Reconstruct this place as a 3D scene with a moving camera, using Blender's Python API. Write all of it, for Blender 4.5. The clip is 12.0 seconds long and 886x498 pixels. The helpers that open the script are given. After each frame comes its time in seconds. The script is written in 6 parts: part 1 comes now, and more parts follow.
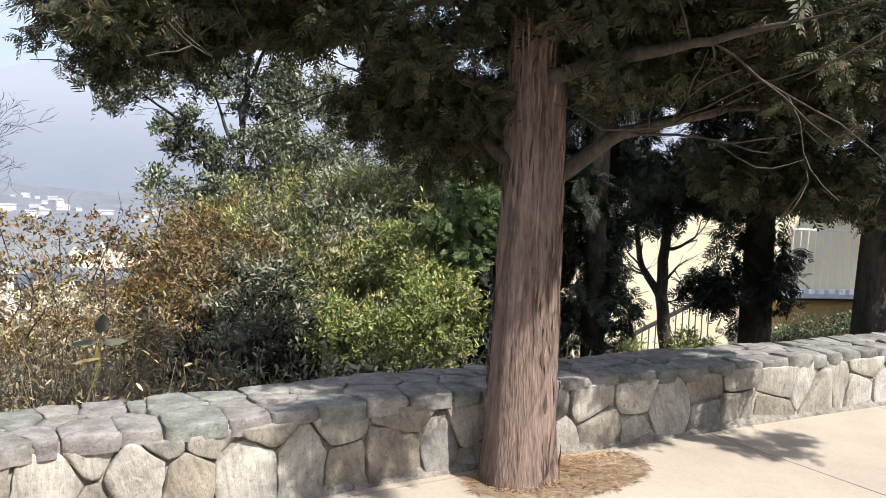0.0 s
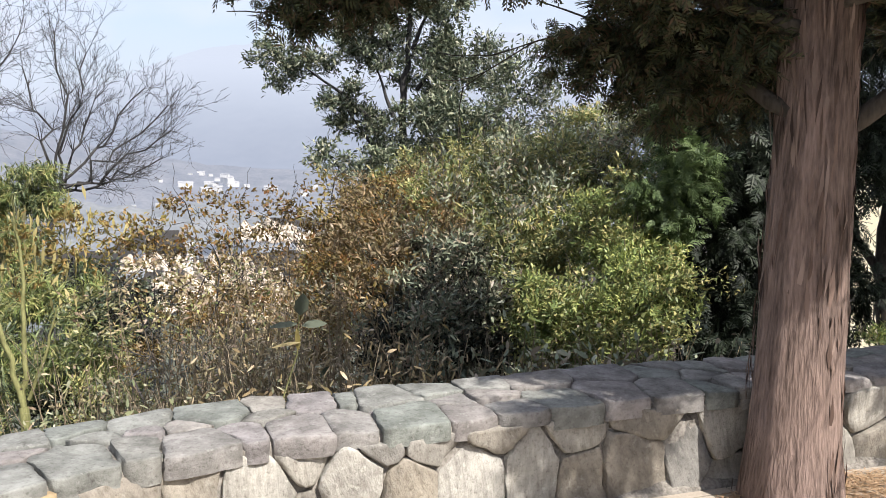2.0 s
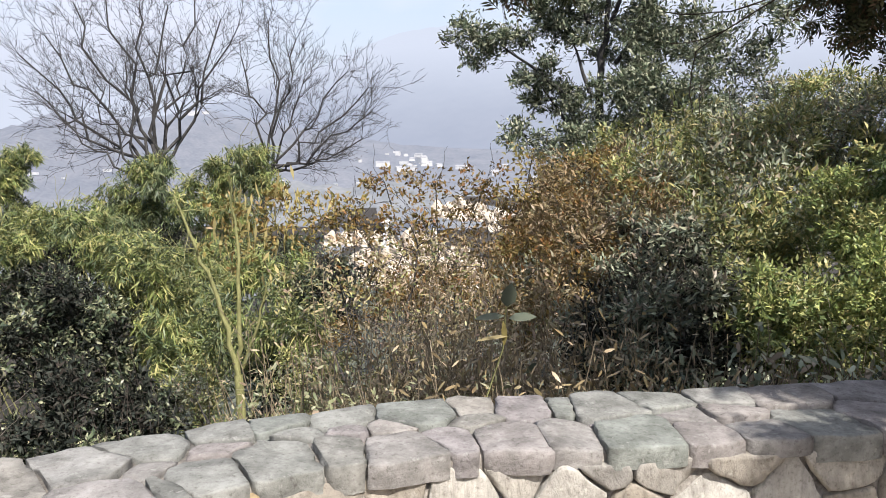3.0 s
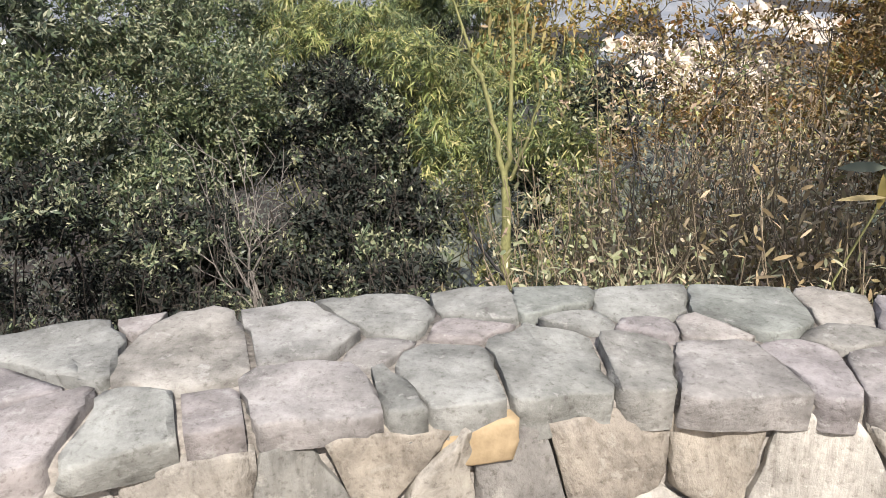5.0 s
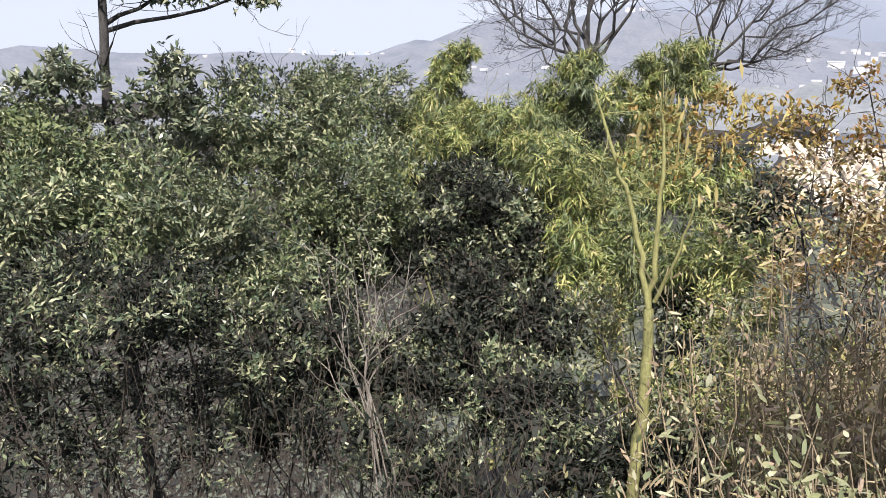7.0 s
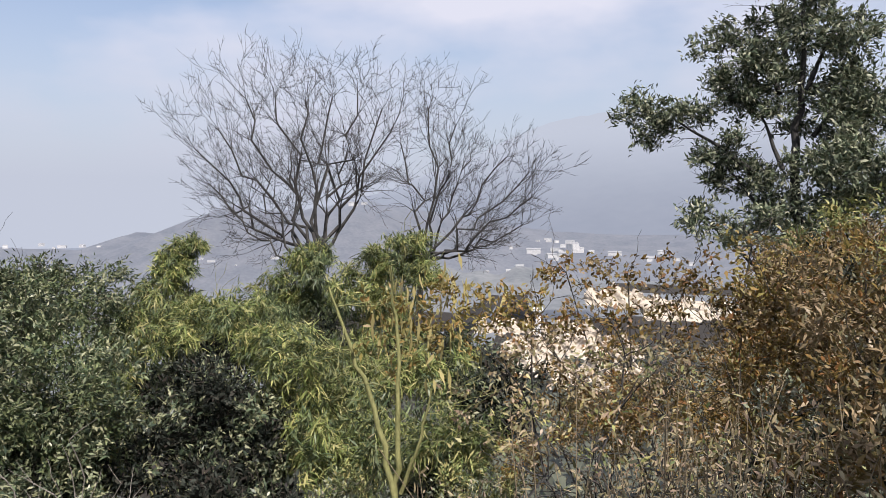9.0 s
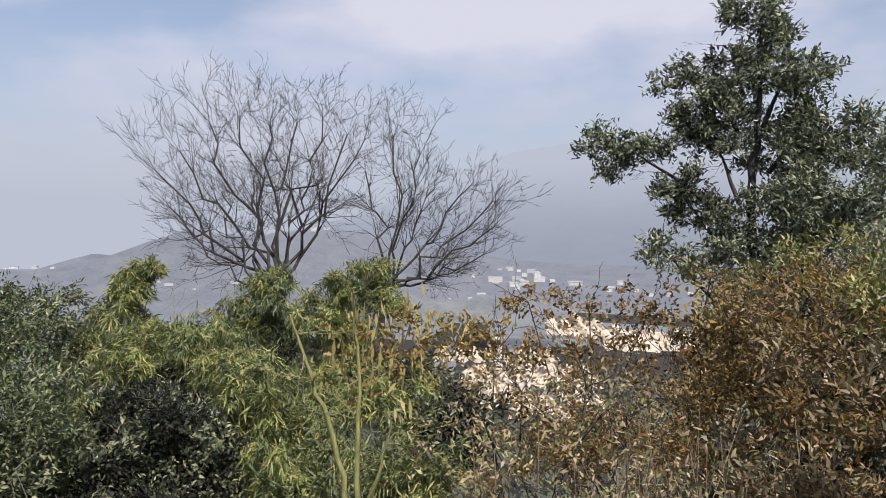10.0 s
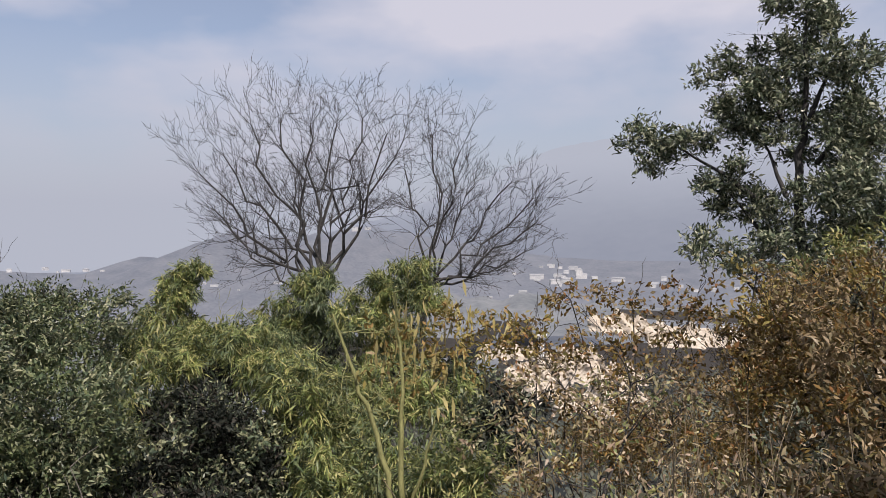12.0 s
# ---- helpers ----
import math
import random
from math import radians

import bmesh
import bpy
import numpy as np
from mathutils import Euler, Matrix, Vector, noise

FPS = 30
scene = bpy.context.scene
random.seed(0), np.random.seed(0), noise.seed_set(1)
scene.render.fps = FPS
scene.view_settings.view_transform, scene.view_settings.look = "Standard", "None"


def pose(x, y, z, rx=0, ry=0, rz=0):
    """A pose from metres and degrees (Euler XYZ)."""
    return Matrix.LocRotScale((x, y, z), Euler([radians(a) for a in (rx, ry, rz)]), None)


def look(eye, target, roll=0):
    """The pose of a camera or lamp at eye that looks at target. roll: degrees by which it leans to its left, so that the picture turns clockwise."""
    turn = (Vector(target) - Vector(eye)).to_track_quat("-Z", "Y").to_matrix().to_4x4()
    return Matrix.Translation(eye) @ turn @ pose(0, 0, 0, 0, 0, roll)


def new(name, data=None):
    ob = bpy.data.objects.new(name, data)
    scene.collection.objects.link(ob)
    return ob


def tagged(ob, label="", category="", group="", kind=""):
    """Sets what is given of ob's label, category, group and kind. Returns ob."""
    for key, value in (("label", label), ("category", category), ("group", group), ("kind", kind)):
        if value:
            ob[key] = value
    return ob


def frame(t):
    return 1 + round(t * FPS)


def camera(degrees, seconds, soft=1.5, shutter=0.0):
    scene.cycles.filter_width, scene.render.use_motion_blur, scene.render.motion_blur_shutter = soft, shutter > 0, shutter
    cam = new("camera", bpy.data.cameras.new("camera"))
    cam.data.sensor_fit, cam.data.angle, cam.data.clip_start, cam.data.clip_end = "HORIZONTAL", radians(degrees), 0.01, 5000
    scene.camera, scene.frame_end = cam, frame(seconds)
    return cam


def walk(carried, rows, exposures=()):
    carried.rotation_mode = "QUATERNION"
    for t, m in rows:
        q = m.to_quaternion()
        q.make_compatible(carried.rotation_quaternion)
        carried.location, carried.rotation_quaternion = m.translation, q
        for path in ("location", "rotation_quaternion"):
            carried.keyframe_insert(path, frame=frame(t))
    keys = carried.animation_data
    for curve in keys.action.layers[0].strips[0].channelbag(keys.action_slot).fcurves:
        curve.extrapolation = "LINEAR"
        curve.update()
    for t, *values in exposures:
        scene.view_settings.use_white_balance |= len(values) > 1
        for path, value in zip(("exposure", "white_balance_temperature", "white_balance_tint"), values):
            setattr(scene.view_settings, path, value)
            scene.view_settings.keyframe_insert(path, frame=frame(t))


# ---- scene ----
cam = camera(59.7, 12.0, soft=0.85)
PATH = [
    (0, (-0.425, 0.186, 1.391), (0.593, 1.903, 1.255), 2.3),
    (0.5, (-0.386, 0.275, 1.381), (0.627, 1.993, 1.234), 2.0),
    (1, (-0.362, 0.464, 1.373), (0.327, 2.334, 1.203), 2.0),
    (1.5, (-0.432, 0.642, 1.363), (0.251, 2.514, 1.193), 1.4),
    (2, (-0.49, 0.828, 1.34), (0.178, 2.701, 1.12), 1.1),
    (2.5, (-0.479, 1.058, 1.34), (-0.039, 2.994, 1.095), 0.5),
    (2.7, (-0.49, 1.101, 1.336), (-0.176, 3.059, 1.081), 0.3),
    (4.3, (-0.566, 1.672, 1.272), (-0.752, 3.57, 0.669), 0.9),
    (4.5, (-0.558, 1.738, 1.236), (-0.91, 3.587, 0.559), -0.2),
    (5, (-0.631, 1.917, 1.227), (-1.097, 3.709, 0.469), -0.3),
    (5.5, (-0.696, 2.1, 1.247), (-1.196, 3.884, 0.493), -0.4),
    (6, (-0.688, 2.308, 1.235), (-1.401, 4.041, 0.535), -1.1),
    (6.5, (-0.702, 2.408, 1.251), (-1.546, 4.093, 0.583), -0.5),
    (6.7, (-0.744, 2.478, 1.246), (-1.584, 4.183, 0.623), -0.5),
    (8.3, (-0.8, 2.6, 1.275), (-1.324, 4.523, 1.121), 1.4),
    (8.5, (-0.805, 2.603, 1.28), (-1.233, 4.553, 1.16), 0.3),
    (9, (-0.818, 2.612, 1.292), (-1.01, 4.602, 1.235), -0.3),
    (9.5, (-0.83, 2.62, 1.305), (-0.941, 4.617, 1.29), 0.5),
    (10, (-0.83, 2.62, 1.305), (-0.925, 4.617, 1.319), 0.7),
    (10.5, (-0.83, 2.62, 1.305), (-0.918, 4.618, 1.316), 0.8),
    (11, (-0.83, 2.62, 1.305), (-0.95, 4.617, 1.316), 0.7),
    (11.5, (-0.83, 2.62, 1.305), (-0.993, 4.613, 1.322), 0.0),
    (12, (-0.83, 2.62, 1.305), (-1.03, 4.61, 1.314), -0.1),
]
walk(cam, [(t, look(eye, target, roll)) for t, eye, target, roll in PATH],
     exposures=[(0.0, 0.80, 6500, 11), (2.7, 0.74, 6500, 12.5), (4.3, 0.72, 6550, 14), (5.5, 0.84, 6550, 14), (6.7, 0.90, 6550, 14), (8.3, 0.50, 6550, 14), (9.5, 0.24, 6580, 14), (10.5, 0.14, 6600, 15), (11.0, 0.09, 6620, 15.5), (11.5, 0.0, 6660, 16), (12.0, 0.03, 6700, 16)])

# ---- daylight: sun behind the walker, thin cloud and valley mist ----
SUN_EL, SUN_AZ = 53.0, 156.0   # degrees; azimuth clockwise from +y, where the sun stands
sd = Vector((math.sin(radians(SUN_AZ)) * math.cos(radians(SUN_EL)),
             math.cos(radians(SUN_AZ)) * math.cos(radians(SUN_EL)), math.sin(radians(SUN_EL))))
sun = new("sun", bpy.data.lights.new("sun", "SUN"))
sun.data.energy, sun.data.angle, sun.data.color = 5.0, radians(0.55), (1.0, 0.955, 0.88)
sun.matrix_world = look(sd * 40, (0, 0, 0))

world = bpy.data.worlds.new("world")
scene.world = world
world.use_nodes = True
wn, wl = world.node_tree.nodes, world.node_tree.links
bg = wn["Background"]
sky = wn.new("ShaderNodeTexSky")
sky.sky_type, sky.sun_disc = "NISHITA", False
sky.sun_elevation, sky.sun_rotation = radians(SUN_EL), radians(SUN_AZ)
sky.air_density, sky.dust_density = 1.0, 1.5
coord = wn.new("ShaderNodeTexCoord")
sep = wn.new("ShaderNodeSeparateXYZ")
wl.new(coord.outputs["Generated"], sep.inputs[0])
stretch = wn.new("ShaderNodeMapping")
stretch.inputs["Scale"].default_value = (2.2, 2.2, 5.0)
wl.new(coord.outputs["Generated"], stretch.inputs[0])
cl = wn.new("ShaderNodeTexNoise")
cl.inputs["Scale"].default_value, cl.inputs["Detail"].default_value, cl.inputs["Roughness"].default_value = 1.1, 5.0, 0.5
wl.new(stretch.outputs[0], cl.inputs["Vector"])
clr = wn.new("ShaderNodeMapRange")
clr.inputs["From Min"].default_value, clr.inputs["From Max"].default_value = 0.42, 0.60
clr.inputs["To Min"].default_value, clr.inputs["To Max"].default_value = 0.22, 1.0
wl.new(cl.outputs[0], clr.inputs["Value"])
mist = wn.new("ShaderNodeMapRange")
mist.inputs["From Min"].default_value, mist.inputs["From Max"].default_value = 0.06, 0.26
mist.inputs["To Min"].default_value, mist.inputs["To Max"].default_value = 1.0, 0.0
wl.new(sep.outputs["Z"], mist.inputs["Value"])
skys = wn.new("ShaderNodeVectorMath")
skys.operation = "SCALE"
skys.inputs["Scale"].default_value = 0.12
wl.new(sky.outputs[0], skys.inputs[0])
m1 = wn.new("ShaderNodeMix")
m1.data_type = "RGBA"
m1.inputs["B"].default_value = (0.60, 0.625, 0.72, 1)
wl.new(clr.outputs[0], m1.inputs["Factor"])
wl.new(skys.outputs[0], m1.inputs["A"])
m2 = wn.new("ShaderNodeMix")
m2.data_type = "RGBA"
m2.inputs["B"].default_value = (0.435, 0.48, 0.565, 1)
wl.new(mist.outputs[0], m2.inputs["Factor"])
wl.new(m1.outputs["Result"], m2.inputs["A"])
wl.new(m2.outputs["Result"], bg.inputs["Color"])
bg.inputs["Strength"].default_value = 1.0


# ---- materials ----
def material(name):
    m = bpy.data.materials.new(name)
    m.use_nodes = True
    nt = m.node_tree
    return m, nt.nodes, nt.links, nt.nodes["Principled BSDF"]


def ramp(nodes, stops):
    r = nodes.new("ShaderNodeValToRGB")
    e = r.color_ramp.elements
    while len(e) < len(stops):
        e.new(0.5)
    for k, (pos, col) in enumerate(stops):
        e[k].position, e[k].color = pos, (*col, 1)
    return r


def leaf_material(name, colours, through_light=0.3, rough=0.45, spread=0.9, gloss=0.35):
    """Leaves: one colour a leaf, out of the given ones, with a little light passing through."""
    m, n, l, b = material(name)
    geo = n.new("ShaderNodeNewGeometry")
    cr = ramp(n, [((k + 0.5) / len(colours), c) for k, c in enumerate(colours)])
    l.new(geo.outputs["Random Per Island"], cr.inputs[0])
    tc = n.new("ShaderNodeTexCoord")
    nz = n.new("ShaderNodeTexNoise")
    nz.inputs["Scale"].default_value, nz.inputs["Detail"].default_value = spread, 2.0
    l.new(tc.outputs["Object"], nz.inputs["Vector"])
    mr = n.new("ShaderNodeMapRange")
    mr.inputs["From Min"].default_value, mr.inputs["From Max"].default_value = 0.3, 0.7
    mr.inputs["To Min"].default_value, mr.inputs["To Max"].default_value = 0.65, 1.3
    l.new(nz.outputs[0], mr.inputs["Value"])
    mul = n.new("ShaderNodeVectorMath")
    mul.operation = "SCALE"
    l.new(cr.outputs[0], mul.inputs[0])
    l.new(mr.outputs[0], mul.inputs["Scale"])
    l.new(mul.outputs[0], b.inputs["Base Color"])
    b.inputs["Roughness"].default_value = rough
    b.inputs["Specular IOR Level"].default_value = gloss
    tr = n.new("ShaderNodeBsdfTranslucent")
    l.new(mul.outputs[0], tr.inputs["Color"])
    mx = n.new("ShaderNodeMixShader")
    mx.inputs[0].default_value = through_light * 0.6
    l.new(b.outputs[0], mx.inputs[1])
    l.new(tr.outputs[0], mx.inputs[2])
    l.new(mx.outputs[0], n["Material Output"].inputs["Surface"])
    return m


def grain_material(name, dark, light, scale=8.0, squeeze=(1, 1, 1), rough=0.85, bump=0.4, fine=40.0, per_object=0.0, distance=0.01, tints=None):
    """A rough natural surface: blotches and fine grain between two colours, with relief."""
    m, n, l, b = material(name)
    tc = n.new("ShaderNodeTexCoord")
    mp = n.new("ShaderNodeMapping")
    mp.inputs["Scale"].default_value = squeeze
    l.new(tc.outputs["Object"], mp.inputs[0])
    a = n.new("ShaderNodeTexNoise")
    a.inputs["Scale"].default_value, a.inputs["Detail"].default_value, a.inputs["Roughness"].default_value = scale, 6.0, 0.62
    f = n.new("ShaderNodeTexNoise")
    f.inputs["Scale"].default_value, f.inputs["Detail"].default_value = fine, 4.0
    l.new(mp.outputs[0], a.inputs["Vector"])
    l.new(mp.outputs[0], f.inputs["Vector"])
    add = n.new("ShaderNodeMath")
    add.operation = "MULTIPLY_ADD"
    add.inputs[1].default_value = 0.45
    l.new(f.outputs[0], add.inputs[0])
    sc = n.new("ShaderNodeMath")
    sc.operation = "MULTIPLY"
    sc.inputs[1].default_value = 0.62
    l.new(a.outputs[0], sc.inputs[0])
    l.new(sc.outputs[0], add.inputs[2])
    val = add.outputs[0]
    if per_object:
        oi = n.new("ShaderNodeObjectInfo")
        po = n.new("ShaderNodeMath")
        po.operation = "MULTIPLY_ADD"
        po.inputs[1].default_value = per_object
        l.new(oi.outputs["Random"], po.inputs[0])
        sh = n.new("ShaderNodeMath")
        sh.operation = "SUBTRACT"
        sh.inputs[1].default_value = per_object / 2
        l.new(val, sh.inputs[0])
        l.new(sh.outputs[0], po.inputs[2])
        val = po.outputs[0]
    mid = tuple((p + q) / 2 for p, q in zip(dark, light))
    cr = ramp(n, [(0.36, dark), (0.53, mid), (0.70, light)])
    l.new(val, cr.inputs[0])
    colour = cr.outputs[0]
    if tints:
        oi2 = n.new("ShaderNodeObjectInfo")
        tr = ramp(n, [((k + 0.5) / len(tints), c) for k, c in enumerate(tints)])
        st = n.new("ShaderNodeTexNoise")
        st.inputs["Scale"].default_value, st.inputs["Detail"].default_value = 3.0, 3.0
        l.new(tc.outputs["Object"], st.inputs["Vector"])
        sm = n.new("ShaderNodeMath")
        sm.operation = "MULTIPLY_ADD"
        sm.inputs[1].default_value = 0.5
        l.new(st.outputs[0], sm.inputs[0])
        hs = n.new("ShaderNodeMath")
        hs.operation = "MULTIPLY_ADD"
        hs.inputs[1].default_value, hs.inputs[2].default_value = 0.9, -0.2
        l.new(oi2.outputs["Random"], hs.inputs[0])
        l.new(hs.outputs[0], sm.inputs[2])
        l.new(sm.outputs[0], tr.inputs[0])
        tm = n.new("ShaderNodeMix")
        tm.data_type, tm.blend_type = "RGBA", "MULTIPLY"
        tm.inputs["Factor"].default_value = 1.0
        l.new(colour, tm.inputs["A"])
        l.new(tr.outputs[0], tm.inputs["B"])
        colour = tm.outputs["Result"]
    l.new(colour, b.inputs["Base Color"])
    b.inputs["Roughness"].default_value = rough
    b.inputs["Specular IOR Level"].default_value = 0.3
    bp = n.new("ShaderNodeBump")
    bp.inputs["Strength"].default_value, bp.inputs["Distance"].default_value = bump, distance
    l.new(add.outputs[0], bp.inputs["Height"])
    l.new(bp.outputs[0], b.inputs["Normal"])
    return m


# mist colour that far land emits, in place of real haze
MIST_GLOW = (0.435, 0.48, 0.565)


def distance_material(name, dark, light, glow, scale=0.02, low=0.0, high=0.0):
    """Far land, mist painted as glow that takes over between heights low and high."""
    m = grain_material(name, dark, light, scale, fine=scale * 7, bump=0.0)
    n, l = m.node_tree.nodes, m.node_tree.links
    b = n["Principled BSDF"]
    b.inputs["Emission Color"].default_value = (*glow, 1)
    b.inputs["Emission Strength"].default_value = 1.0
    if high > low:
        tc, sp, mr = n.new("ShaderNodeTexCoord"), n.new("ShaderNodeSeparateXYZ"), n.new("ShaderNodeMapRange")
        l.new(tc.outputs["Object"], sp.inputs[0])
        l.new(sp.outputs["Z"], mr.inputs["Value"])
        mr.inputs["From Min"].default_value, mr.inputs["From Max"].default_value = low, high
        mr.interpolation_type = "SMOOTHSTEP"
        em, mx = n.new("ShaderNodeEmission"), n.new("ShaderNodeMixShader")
        em.inputs["Color"].default_value = (*MIST_GLOW, 1)
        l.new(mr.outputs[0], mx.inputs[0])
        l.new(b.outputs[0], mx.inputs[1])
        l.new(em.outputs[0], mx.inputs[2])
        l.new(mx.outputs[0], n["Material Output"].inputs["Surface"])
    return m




def stone_material(name, dark, light, tints, layers, bump=0.5, lichen=0.45):
    """Weathered schist: each stone its own tint and lie of layers, with cloudy stains, pits and pale lichen."""
    m, n, l, b = material(name)
    tc, oi = n.new("ShaderNodeTexCoord"), n.new("ShaderNodeObjectInfo")
    turn = n.new("ShaderNodeVectorRotate")
    turn.rotation_type = "EULER_XYZ"
    spin = n.new("ShaderNodeCombineXYZ")
    for k, amount in enumerate((0.5, 0.5, 5.0)):
        mu = n.new("ShaderNodeMath")
        mu.operation = "MULTIPLY"
        mu.inputs[1].default_value = amount
        l.new(oi.outputs["Random"], mu.inputs[0])
        l.new(mu.outputs[0], spin.inputs[k])
    l.new(tc.outputs["Object"], turn.inputs["Vector"])
    l.new(spin.outputs[0], turn.inputs["Rotation"])
    mp = n.new("ShaderNodeMapping")
    mp.inputs["Scale"].default_value = layers
    l.new(turn.outputs[0], mp.inputs[0])

    def cloud(source, scale, detail, rough=0.6):
        t = n.new("ShaderNodeTexNoise")
        t.inputs["Scale"].default_value, t.inputs["Detail"].default_value, t.inputs["Roughness"].default_value = scale, detail, rough
        l.new(source, t.inputs["Vector"])
        return t.outputs[0]

    def mix(kind, factor, p, q):
        t = n.new("ShaderNodeMix")
        t.data_type, t.blend_type = "RGBA", kind
        for value, socket in ((factor, "Factor"), (p, "A"), (q, "B")):
            if isinstance(value, (int, float, tuple)):
                t.inputs[socket].default_value = value
            else:
                l.new(value, t.inputs[socket])
        return t.outputs["Result"]

    stain, grain, vein = cloud(turn.outputs[0], 7.0, 8.0, 0.68), cloud(turn.outputs[0], 70.0, 4.0, 0.7), cloud(mp.outputs[0], 11.0, 5.0, 0.65)
    base = ramp(n, [(0.34, dark), (0.66, light)])
    l.new(stain, base.inputs[0])
    veins = ramp(n, [(0.36, (0.78, 0.77, 0.76)), (0.50, (1, 1, 1)), (0.68, (1.10, 1.10, 1.09))])
    l.new(vein, veins.inputs[0])
    pits = ramp(n, [(0.30, (0.62, 0.60, 0.58)), (0.44, (1, 1, 1)), (0.72, (1.14, 1.14, 1.14))])
    l.new(grain, pits.inputs[0])
    tint = ramp(n, [((k + 0.5) / len(tints), c) for k, c in enumerate(tints)])
    l.new(oi.outputs["Random"], tint.inputs[0])
    colour = mix("MULTIPLY", 1.0, base.outputs[0], veins.outputs[0])
    colour = mix("MULTIPLY", 1.0, colour, pits.outputs[0])
    colour = mix("MULTIPLY", 1.0, colour, tint.outputs[0])
    spots = ramp(n, [(0.58, (0, 0, 0)), (0.66, (lichen, lichen, lichen))])
    l.new(cloud(turn.outputs[0], 24.0, 6.0, 0.7), spots.inputs[0])
    colour = mix("MIX", spots.outputs[0], colour, (light[0] * 1.25, light[1] * 1.27, light[2] * 1.22, 1))
    l.new(colour, b.inputs["Base Color"])
    b.inputs["Roughness"].default_value, b.inputs["Specular IOR Level"].default_value = 0.85, 0.3
    hgt = n.new("ShaderNodeMath")
    hgt.operation = "MULTIPLY_ADD"
    hgt.inputs[1].default_value = 0.55
    l.new(grain, hgt.inputs[0])
    l.new(vein, hgt.inputs[2])
    bp = n.new("ShaderNodeBump")
    bp.inputs["Strength"].default_value, bp.inputs["Distance"].default_value = bump, 0.014
    l.new(hgt.outputs[0], bp.inputs["Height"])
    l.new(bp.outputs[0], b.inputs["Normal"])
    return m


STONE = stone_material("grey_schist_cap", (0.112, 0.110, 0.105), (0.275, 0.270, 0.262), [(0.90, 0.98, 0.92), (1.0, 1.03, 0.98), (1.04, 0.98, 1.00), (1.0, 0.98, 0.95), (1.10, 1.03, 1.03), (1.08, 1.04, 0.96), (0.91, 0.94, 0.90)], (1.0, 1.0, 2.2))
STONE_FACE = stone_material("split_schist_face", (0.165, 0.157, 0.145), (0.315, 0.30, 0.272), [(0.74, 0.77, 0.77), (1.0, 0.99, 0.97), (1.3, 1.29, 1.24), (0.92, 0.89, 0.84), (1.1, 1.03, 0.92), (0.80, 0.81, 0.82), (1.35, 1.33, 1.28), (0.98, 0.92, 0.84)], (3.6, 3.6, 0.7))
STONE_PALE = stone_material("pale_upright_schist", (0.25, 0.24, 0.22), (0.46, 0.445, 0.41), [(0.92, 0.91, 0.88), (1.0, 1.0, 1.0), (1.05, 1.04, 1.0)], (4.5, 4.5, 0.5))
STONE_TAN = grain_material("ochre_stone", (0.24, 0.18, 0.105), (0.43, 0.33, 0.20), 6.0, (1, 1, 1), 0.85, 0.4, 50.0)
MORTAR = grain_material("mortar", (0.075, 0.067, 0.057), (0.32, 0.295, 0.26), 16.0, bump=1.0, fine=80.0)
PAVING = grain_material("paving_concrete", (0.28, 0.24, 0.195), (0.40, 0.35, 0.29), 1.6, rough=0.9, bump=0.15, fine=120.0, per_object=0.08)
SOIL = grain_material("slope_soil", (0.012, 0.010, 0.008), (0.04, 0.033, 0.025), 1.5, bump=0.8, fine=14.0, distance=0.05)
BARK = grain_material("shredding_cedar_bark", (0.062, 0.044, 0.037), (0.34, 0.255, 0.22), 7.0, (2.6, 2.6, 0.32), 0.9, 1.0, 40.0, distance=0.025, tints=[(0.80, 0.78, 0.78), (0.95, 0.92, 0.90), (1.1, 1.0, 0.96), (1.2, 1.08, 1.02)])
BARK_FLAKE = leaf_material("peeling_bark_strips", [(0.07, 0.045, 0.036), (0.13, 0.088, 0.07), (0.19, 0.132, 0.108), (0.25, 0.185, 0.155)], 0.0, 0.9, 5.0)
BARK_DARK = grain_material("dark_bark", (0.03, 0.025, 0.02), (0.10, 0.085, 0.07), 9.0, (2, 2, 0.5), 0.9, 0.8, 30.0)
BARK_GREY = grain_material("grey_bark", (0.02, 0.019, 0.019), (0.085, 0.081, 0.078), 5.0, (2, 2, 0.7), 0.85, 0.5, 30.0)
BARK_GREEN = grain_material("young_green_bark", (0.12, 0.12, 0.048), (0.31, 0.305, 0.13), 5.0, (2, 2, 0.7), 0.7, 0.3, 30.0)
DRY_STEM = grain_material("dry_stem", (0.11, 0.085, 0.055), (0.32, 0.26, 0.175), 9.0, rough=0.8)
DEAD_WOOD = grain_material("bleached_grey_wood", (0.09, 0.08, 0.07), (0.27, 0.245, 0.215), 9.0, rough=0.85)
NEEDLES = leaf_material("fallen_needles", [(0.31, 0.205, 0.12), (0.40, 0.285, 0.18), (0.25, 0.16, 0.095)], 0.05, 0.8)

